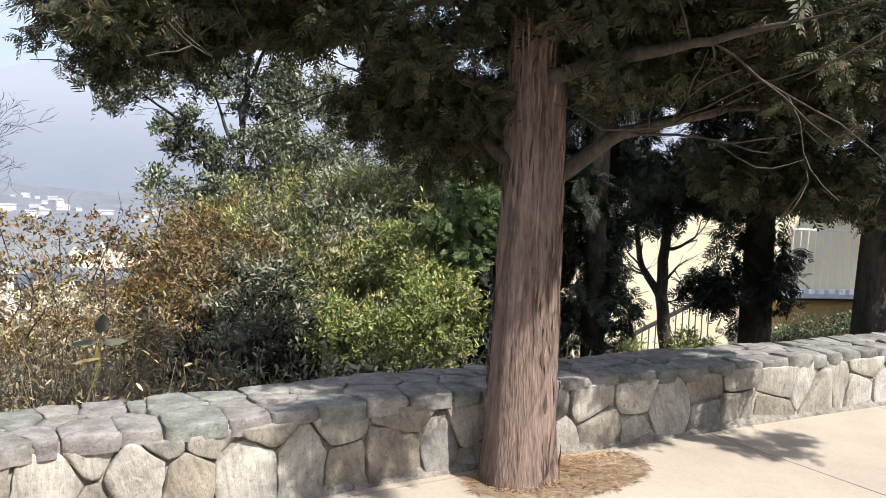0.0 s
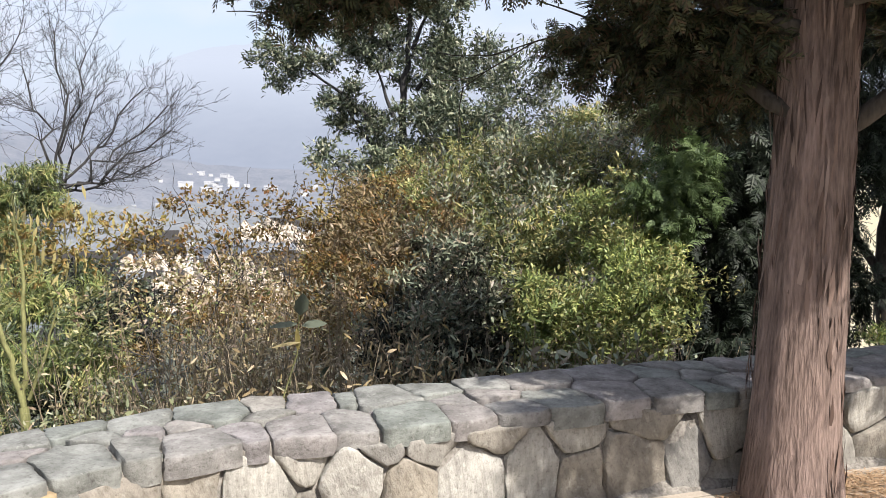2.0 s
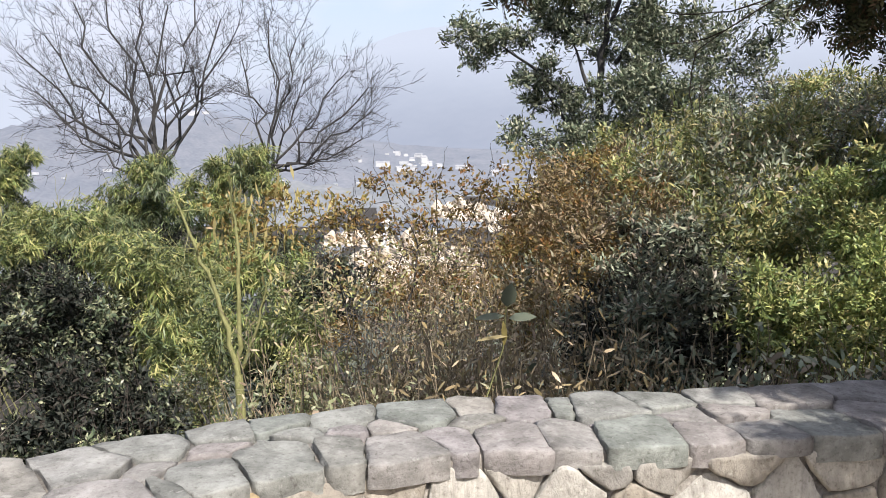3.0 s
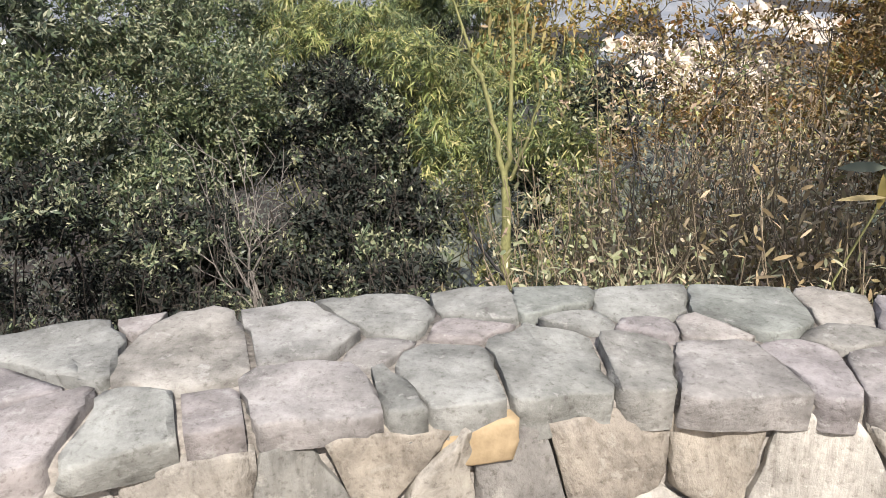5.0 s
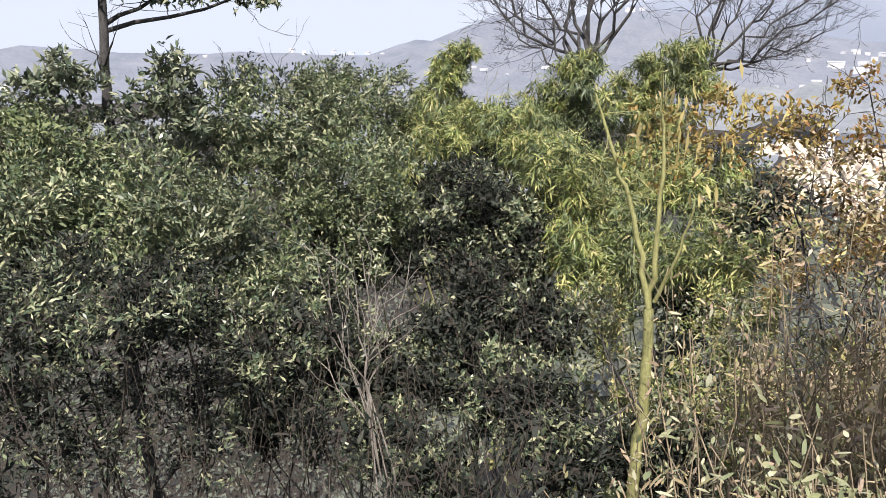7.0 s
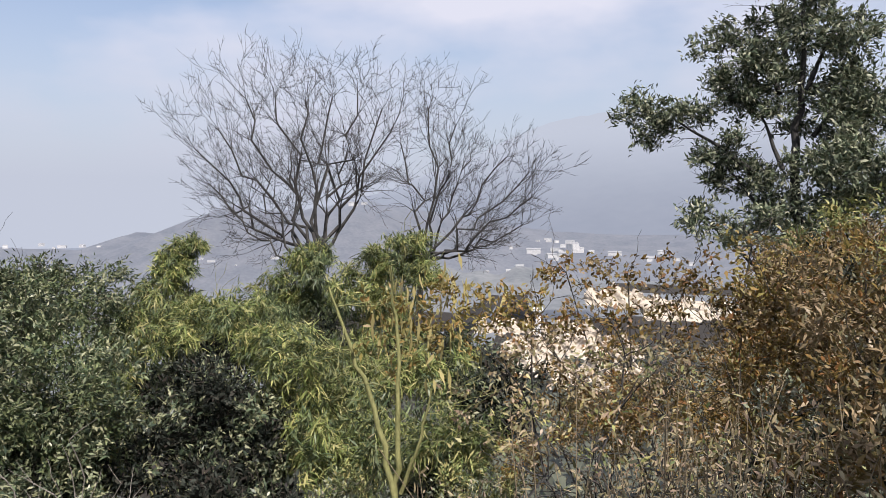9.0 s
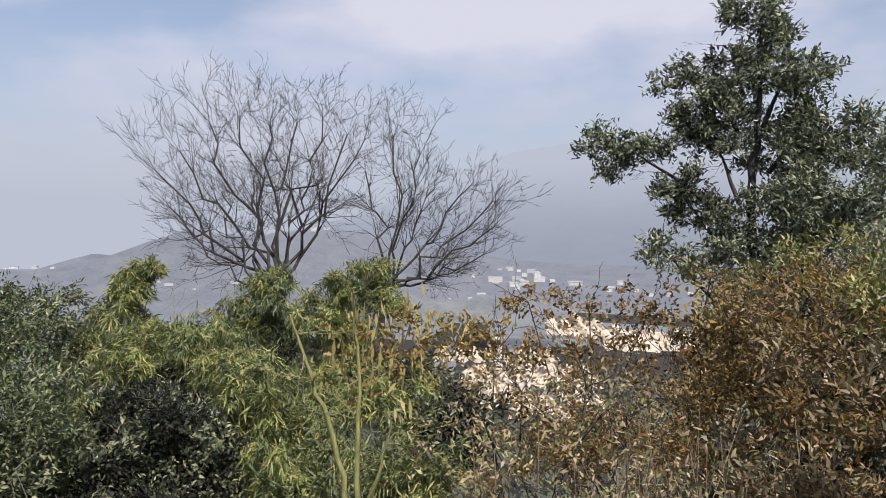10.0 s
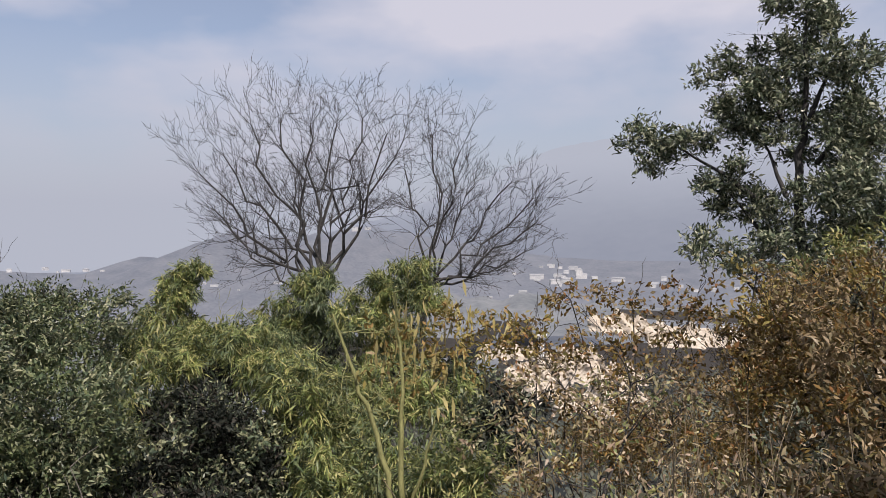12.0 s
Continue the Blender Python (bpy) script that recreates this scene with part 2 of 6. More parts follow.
CEDAR_LEAF = leaf_material("cedar_sprays", [(0.026, 0.034, 0.018), (0.053, 0.065, 0.030), (0.084, 0.096, 0.043), (0.096, 0.065, 0.039)], 0.2, 0.6)
# dark green, darkened further to stand in for the cedar's shade
SHADE_CONIFER = leaf_material("shade_darkened_conifer_sprays", [(0.014, 0.020, 0.013), (0.023, 0.033, 0.020), (0.035, 0.049, 0.028)], 0.15, 0.6)
YOUNG_CONIFER = leaf_material("young_conifer_sprays", [(0.075, 0.112, 0.043), (0.116, 0.163, 0.061), (0.055, 0.085, 0.034)], 0.3, 0.6)
LIME = leaf_material("lime_shrub_leaf", [(0.142, 0.195, 0.065), (0.252, 0.300, 0.096), (0.394, 0.405, 0.145), (0.094, 0.135, 0.048)], 0.35)
OLIVE = leaf_material("olive_shrub_leaf", [(0.099, 0.132, 0.050), (0.182, 0.215, 0.083), (0.281, 0.288, 0.107), (0.362, 0.314, 0.132)], 0.3)
GREYLEAF = leaf_material("grey_green_leaf", [(0.087, 0.109, 0.077), (0.186, 0.218, 0.142), (0.328, 0.350, 0.240), (0.240, 0.196, 0.142)], 0.25)
EVERGREEN = leaf_material("evergreen_leaf", [(0.055, 0.076, 0.048), (0.108, 0.137, 0.081), (0.200, 0.223, 0.144), (0.305, 0.313, 0.216)], 0.2, 0.35)
BROADLEAF = leaf_material("broad_green_leaf", [(0.052, 0.074, 0.046), (0.106, 0.139, 0.077), (0.202, 0.224, 0.128), (0.309, 0.309, 0.190)], 0.25, 0.38)
BAMBOO = leaf_material("bamboo_leaf", [(0.103, 0.139, 0.043), (0.172, 0.213, 0.068), (0.275, 0.303, 0.103), (0.361, 0.336, 0.138)], 0.35)
BAMBOO_DARK = leaf_material("deep_bamboo_leaf", [(0.054, 0.082, 0.039), (0.109, 0.140, 0.064), (0.182, 0.206, 0.096)], 0.3)
# dull leaf with the hollow's shade put into its colour
SHADE_LEAF = leaf_material("dull_leaf_shade_dark", [(0.014, 0.018, 0.014), (0.029, 0.035, 0.029), (0.053, 0.059, 0.047), (0.041, 0.035, 0.029)], 0.2, 0.75, gloss=0.12)
AUTUMN = leaf_material("autumn_leaf", [(0.103, 0.073, 0.023), (0.175, 0.127, 0.039), (0.239, 0.142, 0.042), (0.132, 0.117, 0.034), (0.207, 0.098, 0.034)], 0.35)
RUSSET = leaf_material("russet_leaf", [(0.155, 0.113, 0.062), (0.232, 0.170, 0.096), (0.136, 0.126, 0.057), (0.310, 0.227, 0.131)], 0.3)
GOLD = leaf_material("golden_leaf", [(0.270, 0.220, 0.070), (0.200, 0.180, 0.060), (0.310, 0.200, 0.070)], 0.4)
POD = leaf_material("hanging_pod", [(0.426, 0.387, 0.157), (0.560, 0.477, 0.214), (0.336, 0.289, 0.124)], 0.3)
DRYLEAF = leaf_material("dry_weed_leaf", [(0.324, 0.247, 0.124), (0.40, 0.30, 0.17), (0.25, 0.21, 0.10), (0.46, 0.36, 0.225)], 0.3)
STRAW = leaf_material("straw_and_olive_leaf", [(0.294, 0.241, 0.138), (0.223, 0.210, 0.094), (0.392, 0.321, 0.207), (0.294, 0.214, 0.151)], 0.3)
WEED = leaf_material("weed_leaf", [(0.208, 0.223, 0.114), (0.308, 0.314, 0.182), (0.396, 0.374, 0.248), (0.154, 0.180, 0.092)], 0.3)


# ---- mesh tools ----
class Acc:
    """Gathers quads into one mesh."""

    def __init__(self):
        self.v, self.f, self.n = [], [], 0

    def add(self, v, f):
        self.v.append(np.asarray(v, float).reshape(-1, 3))
        self.f.append(np.asarray(f, int).reshape(-1, 4) + self.n)
        self.n += len(self.v[-1])

    def mesh(self, name, mat, smooth=False):
        v, f = np.concatenate(self.v), np.concatenate(self.f)
        me = bpy.data.meshes.new(name)
        me.vertices.add(len(v))
        me.vertices.foreach_set("co", v.astype(np.float32).ravel())
        me.loops.add(f.size)
        me.loops.foreach_set("vertex_index", f.astype(np.int32).ravel())
        me.polygons.add(len(f))
        me.polygons.foreach_set("loop_start", np.arange(0, f.size, 4, dtype=np.int32))
        if smooth:
            me.polygons.foreach_set("use_smooth", np.ones(len(f), bool))
        me.materials.append(mat)
        me.update(calc_edges=True)
        me.validate()
        return me


def thing(name, at, label, category, group="", kind=""):
    ob = new(name)
    ob.empty_display_size = 0.2
    ob.location = at
    return tagged(ob, label, category, group, kind)


def child(name, me, parent, label=""):
    """One mesh in world coordinates, hung under a thing or a part."""
    ob = new(name, me)
    ob.parent = parent
    base = Vector(parent.location)
    up = parent.parent
    while up:
        base += Vector(up.location)
        up = up.parent
    ob.matrix_parent_inverse = Matrix.Translation(-base)
    if label:
        ob["label"] = label
    return ob


def part(name, bm, mat, parent, label="", smooth=False):
    me = bpy.data.meshes.new(name)
    bm.to_mesh(me)
    bm.free()
    me.materials.append(mat)
    if smooth:
        me.polygons.foreach_set("use_smooth", np.ones(len(me.polygons), bool))
    return child(name, me, parent, label)


def unit(a):
    a = np.asarray(a, float)
    return a / np.maximum(np.linalg.norm(a, axis=-1, keepdims=True), 1e-9)


def tube(acc, pts, radii, sides=6):
    """A tapering tube along points."""
    pts, radii = np.asarray(pts, float), np.asarray(radii, float)
    k = len(pts)
    tan = unit(np.gradient(pts, axis=0))
    ref = np.where(np.abs(tan[:, 2:3]) > 0.9, [[1.0, 0, 0]], [[0, 0, 1.0]])
    u = unit(np.cross(tan, ref))
    w = np.cross(tan, u)
    an = np.linspace(0, 2 * np.pi, sides, endpoint=False)
    ring = pts[:, None] + radii[:, None, None] * (u[:, None] * np.cos(an)[None, :, None] + w[:, None] * np.sin(an)[None, :, None])
    i = np.arange(k - 1)[:, None] * sides
    j = np.arange(sides)[None]
    jn = (j + 1) % sides
    acc.add(ring, np.stack([i + j, i + jn, i + sides + jn, i + sides + j], -1))


def bent(rng, a, b, wob=0.05, k=6, sag=0.0):
    """A crooked line from a to b."""
    a, b = np.asarray(a, float), np.asarray(b, float)
    t = np.linspace(0, 1, k)[:, None]
    p = a + (b - a) * t
    p += rng.normal(0, wob, (k, 3)) * np.linalg.norm(b - a) * np.sin(np.pi * t)
    p[:, 2] += sag * np.sin(np.pi * t[:, 0]) * np.linalg.norm(b - a)
    return p


def leaves(acc, p, d, nrm, length, width, fold=0.25):
    """One folded diamond a leaf."""
    n = len(p)
    d = unit(d)
    side = unit(np.cross(d, nrm))
    up = np.cross(side, d)
    L = np.broadcast_to(np.asarray(length, float).reshape(-1, 1), (n, 1))
    W = np.broadcast_to(np.asarray(width, float).reshape(-1, 1), (n, 1))
    mid = p + d * L * 0.42
    v = np.stack([p, mid - side * W / 2 + up * W * fold, p + d * L - up * L * 0.08, mid + side * W / 2 + up * W * fold], 1)
    acc.add(v, np.arange(n * 4).reshape(n, 4))


def blades(acc, p, d, nrm, length, width):
    """Leaves seen close to: a tapering strip that bends over."""
    n = len(p)
    d = unit(d)
    side = unit(np.cross(d, nrm))
    up = np.cross(side, d)
    L, W = np.asarray(length, float).reshape(-1, 1), np.asarray(width, float).reshape(-1, 1)
    rows = []
    for t, w in ((0.0, 0.10), (0.25, 0.80), (0.6, 0.85), (0.85, 0.45), (1.0, 0.04)):
        mid = p + d * L * t - up * L * 0.22 * t * t
        rows += [mid - side * W * w / 2, mid + side * W * w / 2]
    v = np.stack(rows, 1)
    k = np.arange(n)[:, None, None] * 10 + np.arange(4)[None, :, None] * 2
    acc.add(v, k + np.array([0, 1, 3, 2])[None, None])


def lump_cloud(rng, lumps, n, shell=0.55, per=7, spread=0.12, droop=0.0, knots=15):
    """Leaf places in twigs spread over uneven lumps ((centre), (radii)). Gives place, direction, normal."""
    c, r = [], []
    for a, q in lumps:
        a, q = np.array(a, float), np.array(np.broadcast_to(q, 3), float)
        c.append(a)
        r.append(q * 0.78)
        for _ in range(knots):
            k = rng.uniform(0.18, 0.44)
            c.append(a + unit(rng.normal(size=3)) * q * rng.uniform(0.55, 1.12))
            r.append(q * k)
    c, r = np.array(c), np.array(r)
    wgt = (r[:, 0] * r[:, 1] + r[:, 1] * r[:, 2] + r[:, 0] * r[:, 2])
    k = max(1, n // per)
    pick = rng.choice(len(c), k, p=wgt / wgt.sum())
    dirs = unit(rng.normal(size=(k, 3)))
    rad = shell + (1 - shell) * rng.random(k) ** 0.6
    wob = 1 + 0.22 * np.sin(dirs[:, 0] * 5 + pick) * np.cos(dirs[:, 2] * 6 + pick * 2.1) + rng.normal(0, 0.07, k)
    tw = c[pick] + dirs * r[pick] * (rad * wob)[:, None]
    out = unit(dirs + [0, 0, 0.15])
    tdir = unit(out + rng.normal(0, 0.35, (k, 3)) + [0, 0, 0.2 - droop * 1.4])
    reach = rng.uniform(0, 1, (k * per, 1)) * spread * 1.6
    td = np.repeat(tdir, per, 0)
    p = np.repeat(tw, per, 0) - td * reach + rng.normal(0, spread * 0.22, (k * per, 3))
    d = unit(td + rng.normal(0, 0.55, (k * per, 3)) - [0, 0, droop * 0.7])
    nr = unit(np.repeat(out, per, 0) * 0.7 + rng.normal(0, 0.35, (k * per, 3)) + [0, 0, 0.6])
    return p, d, nr


def crown(name, parent, mat, lumps, n, length, width, seed, shell=0.55, per=7, spread=0.12, droop=0.0, label=""):
    rng = np.random.default_rng(seed)
    p, d, nr = lump_cloud(rng, lumps, n, shell, per, spread, droop)
    acc = Acc()
    s = rng.uniform(0.65, 1.25, len(p))
    leaves(acc, p, d, nr, length * s, width * s)
    return child(name, acc.mesh(name, mat), parent, label)


def spray_pattern():
    """A flat conifer spray: an axis with pairs of leafy side shoots."""
    rows = []
    for k in range(6):
        t = 0.10 + k * 0.145
        ln = 0.42 * (1 - t) + 0.10
        for s in (-1, 1):
            rows.append((t, s, ln))
    return rows


def sprays(acc, rng, p, d, nrm, size):
    """Conifer sprays at p along d."""
    n = len(p)
    d = unit(d)
    side = unit(np.cross(d, nrm))
    up = np.cross(side, d)
    L = np.broadcast_to(np.asarray(size, float).reshape(-1, 1), (n, 1))
    leaves(acc, p, d, up, L[:, 0], L[:, 0] * 0.06, 0.1)
    for t, s, ln in spray_pattern():
        q = p + d * L * t - up * L * 0.18 * t * t
        dd = unit(d * 0.75 + side * s * 0.8 - up * 0.15 + rng.normal(0, 0.12, (n, 3)))
        leaves(acc, q, dd, up, L[:, 0] * ln, L[:, 0] * 0.085, 0.1)


def branchy(rng, acc, start, direction, length, radius, depth, spread=0.55, lift=0.12, kids=(2, 4), sides=5, tips=None, wob=0.05, thin=0.012):
    """A limb that splits again and again into finer twigs."""
    d = unit(direction)
    k = 5 if depth > 1 else 4
    pts, rr = [np.asarray(start, float)], [radius]
    cur = d
    for i in range(1, k):
        cur = unit(cur + rng.normal(0, wob * 3, 3) + [0, 0, lift * 0.25])
        pts.append(pts[-1] + cur * length / (k - 1))
        rr.append(max(thin * 0.4, radius * (1 - 0.5 * i / (k - 1))))
    tube(acc, pts, rr, max(3, sides))
    if tips is not None:
        tips.append((pts[-1], cur))
    if depth <= 0:
        return
    for j in range(rng.integers(kids[0], kids[1] + 1)):
        i = k - 1 if j == 0 else rng.integers(1, k)
        nd = unit(cur + rng.normal(0, spread, 3) * [1, 1, 0.7] + [0, 0, lift])
        branchy(rng, acc, pts[i], nd, length * rng.uniform(0.55, 0.82), max(thin, rr[i] * (0.72 if j == 0 else 0.58)), depth - 1,
                spread, lift, kids, max(3, sides - 1), tips, wob, thin)


# ---- the lie of the land ----
GROUND = 0.07
WALL_TOP = 0.462
WALL_DEEP = 0.445


def ease(a, b, v):
    t = np.clip((v - a) / (b - a), 0, 1)
    return t * t * (3 - 2 * t)


def wall_y(x):
    """The front of the parapet in plan: nearly straight, bending towards the terrace on one end."""
    return 3.24 - 0.27 * (x + 0.05) ** 2 if x < -0.05 else 3.24 - 0.005 * (x + 0.05) ** 2 + 0.06 * float(ease(0.1, 1.2, x))


WX = np.arange(-4.2, 14.0, 0.01)
WP = np.array([(x, wall_y(x)) for x in WX])
WS = np.r_[0, np.cumsum(np.linalg.norm(np.diff(WP, axis=0), axis=1))]
WS -= WS[np.argmin(np.abs(WX))]
WT = unit(np.gradient(WP, axis=0))


def on_wall(s, out, z):
    """A place s metres along the wall's front, out metres behind it, z high."""
    k = np.clip(np.searchsorted(WS, s), 0, len(WS) - 1)
    return (WP[k, 0] - WT[k, 1] * out, WP[k, 1] + WT[k, 0] * out, z)


def land(x, y):
    """Height of the slope and the valley beyond the wall."""
    x, y = np.asarray(x, float), np.asarray(y, float)
    wy = np.where(x < -0.05, 3.24 - 0.27 * (x + 0.05) ** 2, 3.24 - 0.004 * (x + 0.05) ** 2)
    wy = np.where(x < -3.6, np.minimum(wy, 0) - 3, wy)
    d = np.maximum(0, y - wy - 0.45)
    side = 1 - 0.50 * ease(4.0, 11.0, x) * (1 - ease(20, 50, y))
    near = -0.35 * ease(0, 0.3, d) - 0.50 * np.minimum(d, 22) - 0.12 * np.clip(d - 22, 0, 300) - 0.03 * np.clip(d - 322, 0, 1000)
    rough = 0.10 * np.sin(x * 1.7 + y) * np.sin(y * 1.3 - x * 0.6) * ease(0.6, 2.5, d)
    return np.where(d > 0, near * side + rough, -0.10)


def land_sheet():
    xs = np.unique(np.r_[np.linspace(-30, 30, 151), np.sign(np.linspace(-1, 1, 81)) * np.abs(np.linspace(-1, 1, 81)) ** 3 * 2500])
    ys = np.unique(np.r_[np.linspace(-12, 40, 131), 40 + np.linspace(0, 1, 50) ** 3 * 2600, -12 - np.linspace(0, 1, 20) ** 3 * 600])
    X, Y = np.meshgrid(xs, ys)
    Z = land(X, Y)
    acc = Acc()
    w = len(xs)
    i = (np.arange(len(ys) - 1)[:, None] * w + np.arange(w - 1)[None]).reshape(-1)
    acc.add(np.stack([X, Y, Z], -1), np.stack([i, i + 1, i + 1 + w, i + w], -1))
    return new("ground", acc.mesh("ground", SOIL, True))


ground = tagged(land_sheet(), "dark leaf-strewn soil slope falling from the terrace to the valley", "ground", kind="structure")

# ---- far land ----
# glow in these colours stands in for haze over the distance
VALLEY = distance_material("valley_floor_mist_glow", (0.02, 0.025, 0.02), (0.13, 0.13, 0.12), (0.12, 0.135, 0.17), 0.035)
HILL = distance_material("hill_mist_glow", (0.01, 0.012, 0.014), (0.085, 0.082, 0.08), (0.15, 0.172, 0.22), 0.03, 10.0, 110.0)
MOUNT = distance_material("mountain_mist_glow", (0.02, 0.02, 0.03), (0.04, 0.04, 0.05), (0.205, 0.24, 0.295), 0.004, -20.0, 330.0)
PALE = grain_material("bare_pale_rock", (0.24, 0.20, 0.155), (0.64, 0.56, 0.455), 0.22, rough=0.95, bump=0.6, fine=1.3, distance=0.5)
WHITE = grain_material("whitewashed_wall", (0.62, 0.62, 0.62), (0.80, 0.80, 0.80), 0.2, fine=2.0, bump=0.0)
ROOF = grain_material("grey_roof_tile", (0.16, 0.17, 0.19), (0.30, 0.31, 0.33), 0.5, fine=4.0, bump=0.0)
FAR_TREE = distance_material("wood_mist_glow", (0.02, 0.025, 0.018), (0.10, 0.105, 0.065), (0.035, 0.04, 0.045), 0.2)


def ridge(name, pts, depth, mat, label, seed, rough=0.06):
    """A hill with its foot in the valley: crest points (x, y, z) in a row, sloping to both sides."""
    rng = np.random.default_rng(seed)
    pts = np.asarray(pts, float)
    k = 90
    t = np.linspace(0, len(pts) - 1, k)
    crest = np.stack([np.interp(t, np.arange(len(pts)), pts[:, a]) for a in range(3)], -1)
    hgt = np.ptp(pts[:, 2]) + 20
    crest[:, 2] += np.convolve(rng.normal(0, rough * hgt, k), np.ones(5) / 5, "same")
    rows = []
    for j, f in enumerate((0.0, 0.15, 0.4, 0.7, 1.0, 1.3, 1.6)):
        q = crest.copy()
        q[:, 1] += (f - 1.0) * depth
        low = -95.0
        q[:, 2] = low + (crest[:, 2] - low) * (1 - abs(f - 1.0) ** 1.2 if f <= 1 else 1 - (f - 1) ** 1.2)
        q[:, 2] += np.convolve(rng.normal(0, rough * hgt * 0.7, k), np.ones(4) / 4, "same") * (0 < f < 1.6)
        rows.append(q)
    acc = Acc()
    i = (np.arange(6)[:, None] * k + np.arange(k - 1)[None]).reshape(-1)
    acc.add(np.concatenate(rows), np.stack([i, i + 1, i + 1 + k, i + k], -1))
    return tagged(new(name, acc.mesh(name, mat, True)), label, "hill", kind="structure")


near_hill = ridge("backdrop", [(-1040.49, 783.07, -11.75), (-683.17, 1109.15, -32.66), (-533.99, 1133.21, -2.15), (-424.17, 1125.47, 37.62), (-328.87, 1156.91, 20.83), (-246.59, 1228.22, 46.28), (-115.64, 1297.54, 22.35), (75.55, 1350.46, -11.61), (771.89, 1170.06, -26.31)], 420, HILL, "wooded hill across the valley, blue mist painted in as glow", 3)
ridge("backdrop", [(-2988.00, 1405.05, -46.88), (-2230.46, 2297.99, -73.84), (-1269.83, 2940.24, -70.33), (-499.34, 3062.28, 153.75), (164.29, 2897.92, 403.61), (544.01, 2749.10, 406.24), (1103.98, 2356.21, 435.67), (1911.17, 1764.51, 326.26)], 1300, MOUNT, "mountain range with pale blue haze painted in as glow", 4, 0.02)

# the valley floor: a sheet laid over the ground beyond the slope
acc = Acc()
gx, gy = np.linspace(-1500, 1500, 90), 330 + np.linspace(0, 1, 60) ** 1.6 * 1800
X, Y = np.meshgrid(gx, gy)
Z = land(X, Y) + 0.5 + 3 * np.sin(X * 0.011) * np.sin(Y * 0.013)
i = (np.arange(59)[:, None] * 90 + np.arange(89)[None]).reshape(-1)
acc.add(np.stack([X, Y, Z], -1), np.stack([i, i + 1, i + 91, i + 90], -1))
valley_floor = tagged(new("backdrop", acc.mesh("backdrop", VALLEY, True)), "grey valley floor with fields, mist painted in as glow", "valley", kind="structure")


# unseen bank added behind the terrace to block low sky light
SKY_BLOCK = grain_material("sky_block_bank", (0.02, 0.026, 0.014), (0.07, 0.08, 0.045), 0.8, bump=1.0, fine=6.0, distance=0.3)
acc = Acc()
an = np.linspace(radians(150), radians(385), 60)
hs = np.array([0.0, 2.5, 5.0, 7.5, 9.5, 10.5])
rb = np.random.default_rng(9)
ring = np.stack([np.stack([(15 + 0.9 * h + rb.normal(0, 0.5, 60)) * np.cos(an) + 1, (15 + 0.9 * h + rb.normal(0, 0.5, 60)) * np.sin(an) - 1, np.full(60, h - 0.4) + rb.normal(0, 0.3, 60) * (h > 0)], -1) for h in hs])
i = (np.arange(5)[:, None] * 60 + np.arange(59)[None]).reshape(-1)
acc.add(ring, np.stack([i, i + 1, i + 61, i + 60], -1))
tagged(new("backdrop", acc.mesh("backdrop", SKY_BLOCK, True)), "unseen dark bank added behind the walker to block low sky light", "hillside", kind="structure")


# ---- parapet of natural stone ----
def clip_cell(poly, p, q, gap):
    """Cuts a polygon by the joint between two stones p and q (place and size), less half a joint."""
    nx, ny = q[0] - p[0], q[1] - p[1]
    ln = math.hypot(nx, ny)
    nx, ny = nx / ln, ny / ln
    reach = ln / 2 + (p[2] ** 2 - q[2] ** 2) / (2 * ln) - gap
    out = []
    for k in range(len(poly)):
        a, b = poly[k], poly[(k + 1) % len(poly)]
        da = (a[0] - p[0]) * nx + (a[1] - p[1]) * ny - reach
        db = (b[0] - p[0]) * nx + (b[1] - p[1]) * ny - reach
        if da <= 0:
            out.append(a)
        if da * db < 0:
            t = da / (da - db)
            out.append((a[0] + (b[0] - a[0]) * t, a[1] + (b[1] - a[1]) * t))
    return out


def cells(seeds, box, gap):
    """Irregular stones filling a strip, one a seed (along, across, size)."""
    for k, p in enumerate(seeds):
        poly = [(max(box[0], p[0] - 0.5), box[1]), (min(box[2], p[0] + 0.5), box[1]),
                (min(box[2], p[0] + 0.5), box[3]), (max(box[0], p[0] - 0.5), box[3])]
        for m, q in enumerate(seeds):
            if m != k and abs(q[0] - p[0]) < 1.1 and len(poly) > 2:
                poly = clip_cell(poly, p, q, gap)
        if len(poly) > 2:
            yield p, poly


def soften(poly, rng, step=0.03, wob=0.006):
    """A stone's outline: rounded corners and wavering edges."""
    n = len(poly)
    q = np.array(poly, float)
    pts = []
    for k in range(n):
        a, b = q[k], q[(k + 1) % n]
        e = np.linalg.norm(b - a)
        if e < 1e-5:
            continue
        m = max(2, int(e / step))
        pts += [a + (b - a) * f for f in np.arange(m) / m]
    pts = np.array(pts)
    pts = pts * 0.72 + (np.roll(pts, 1, 0) + np.roll(pts, -1, 0)) * 0.14
    c = pts.mean(0)
    away = unit(pts - c)
    shift = rng.normal(0, wob, len(pts))
    shift = (shift + np.roll(shift, 1) + np.roll(shift, -1)) / 2
    return pts + away * (shift + 0.004)[:, None]


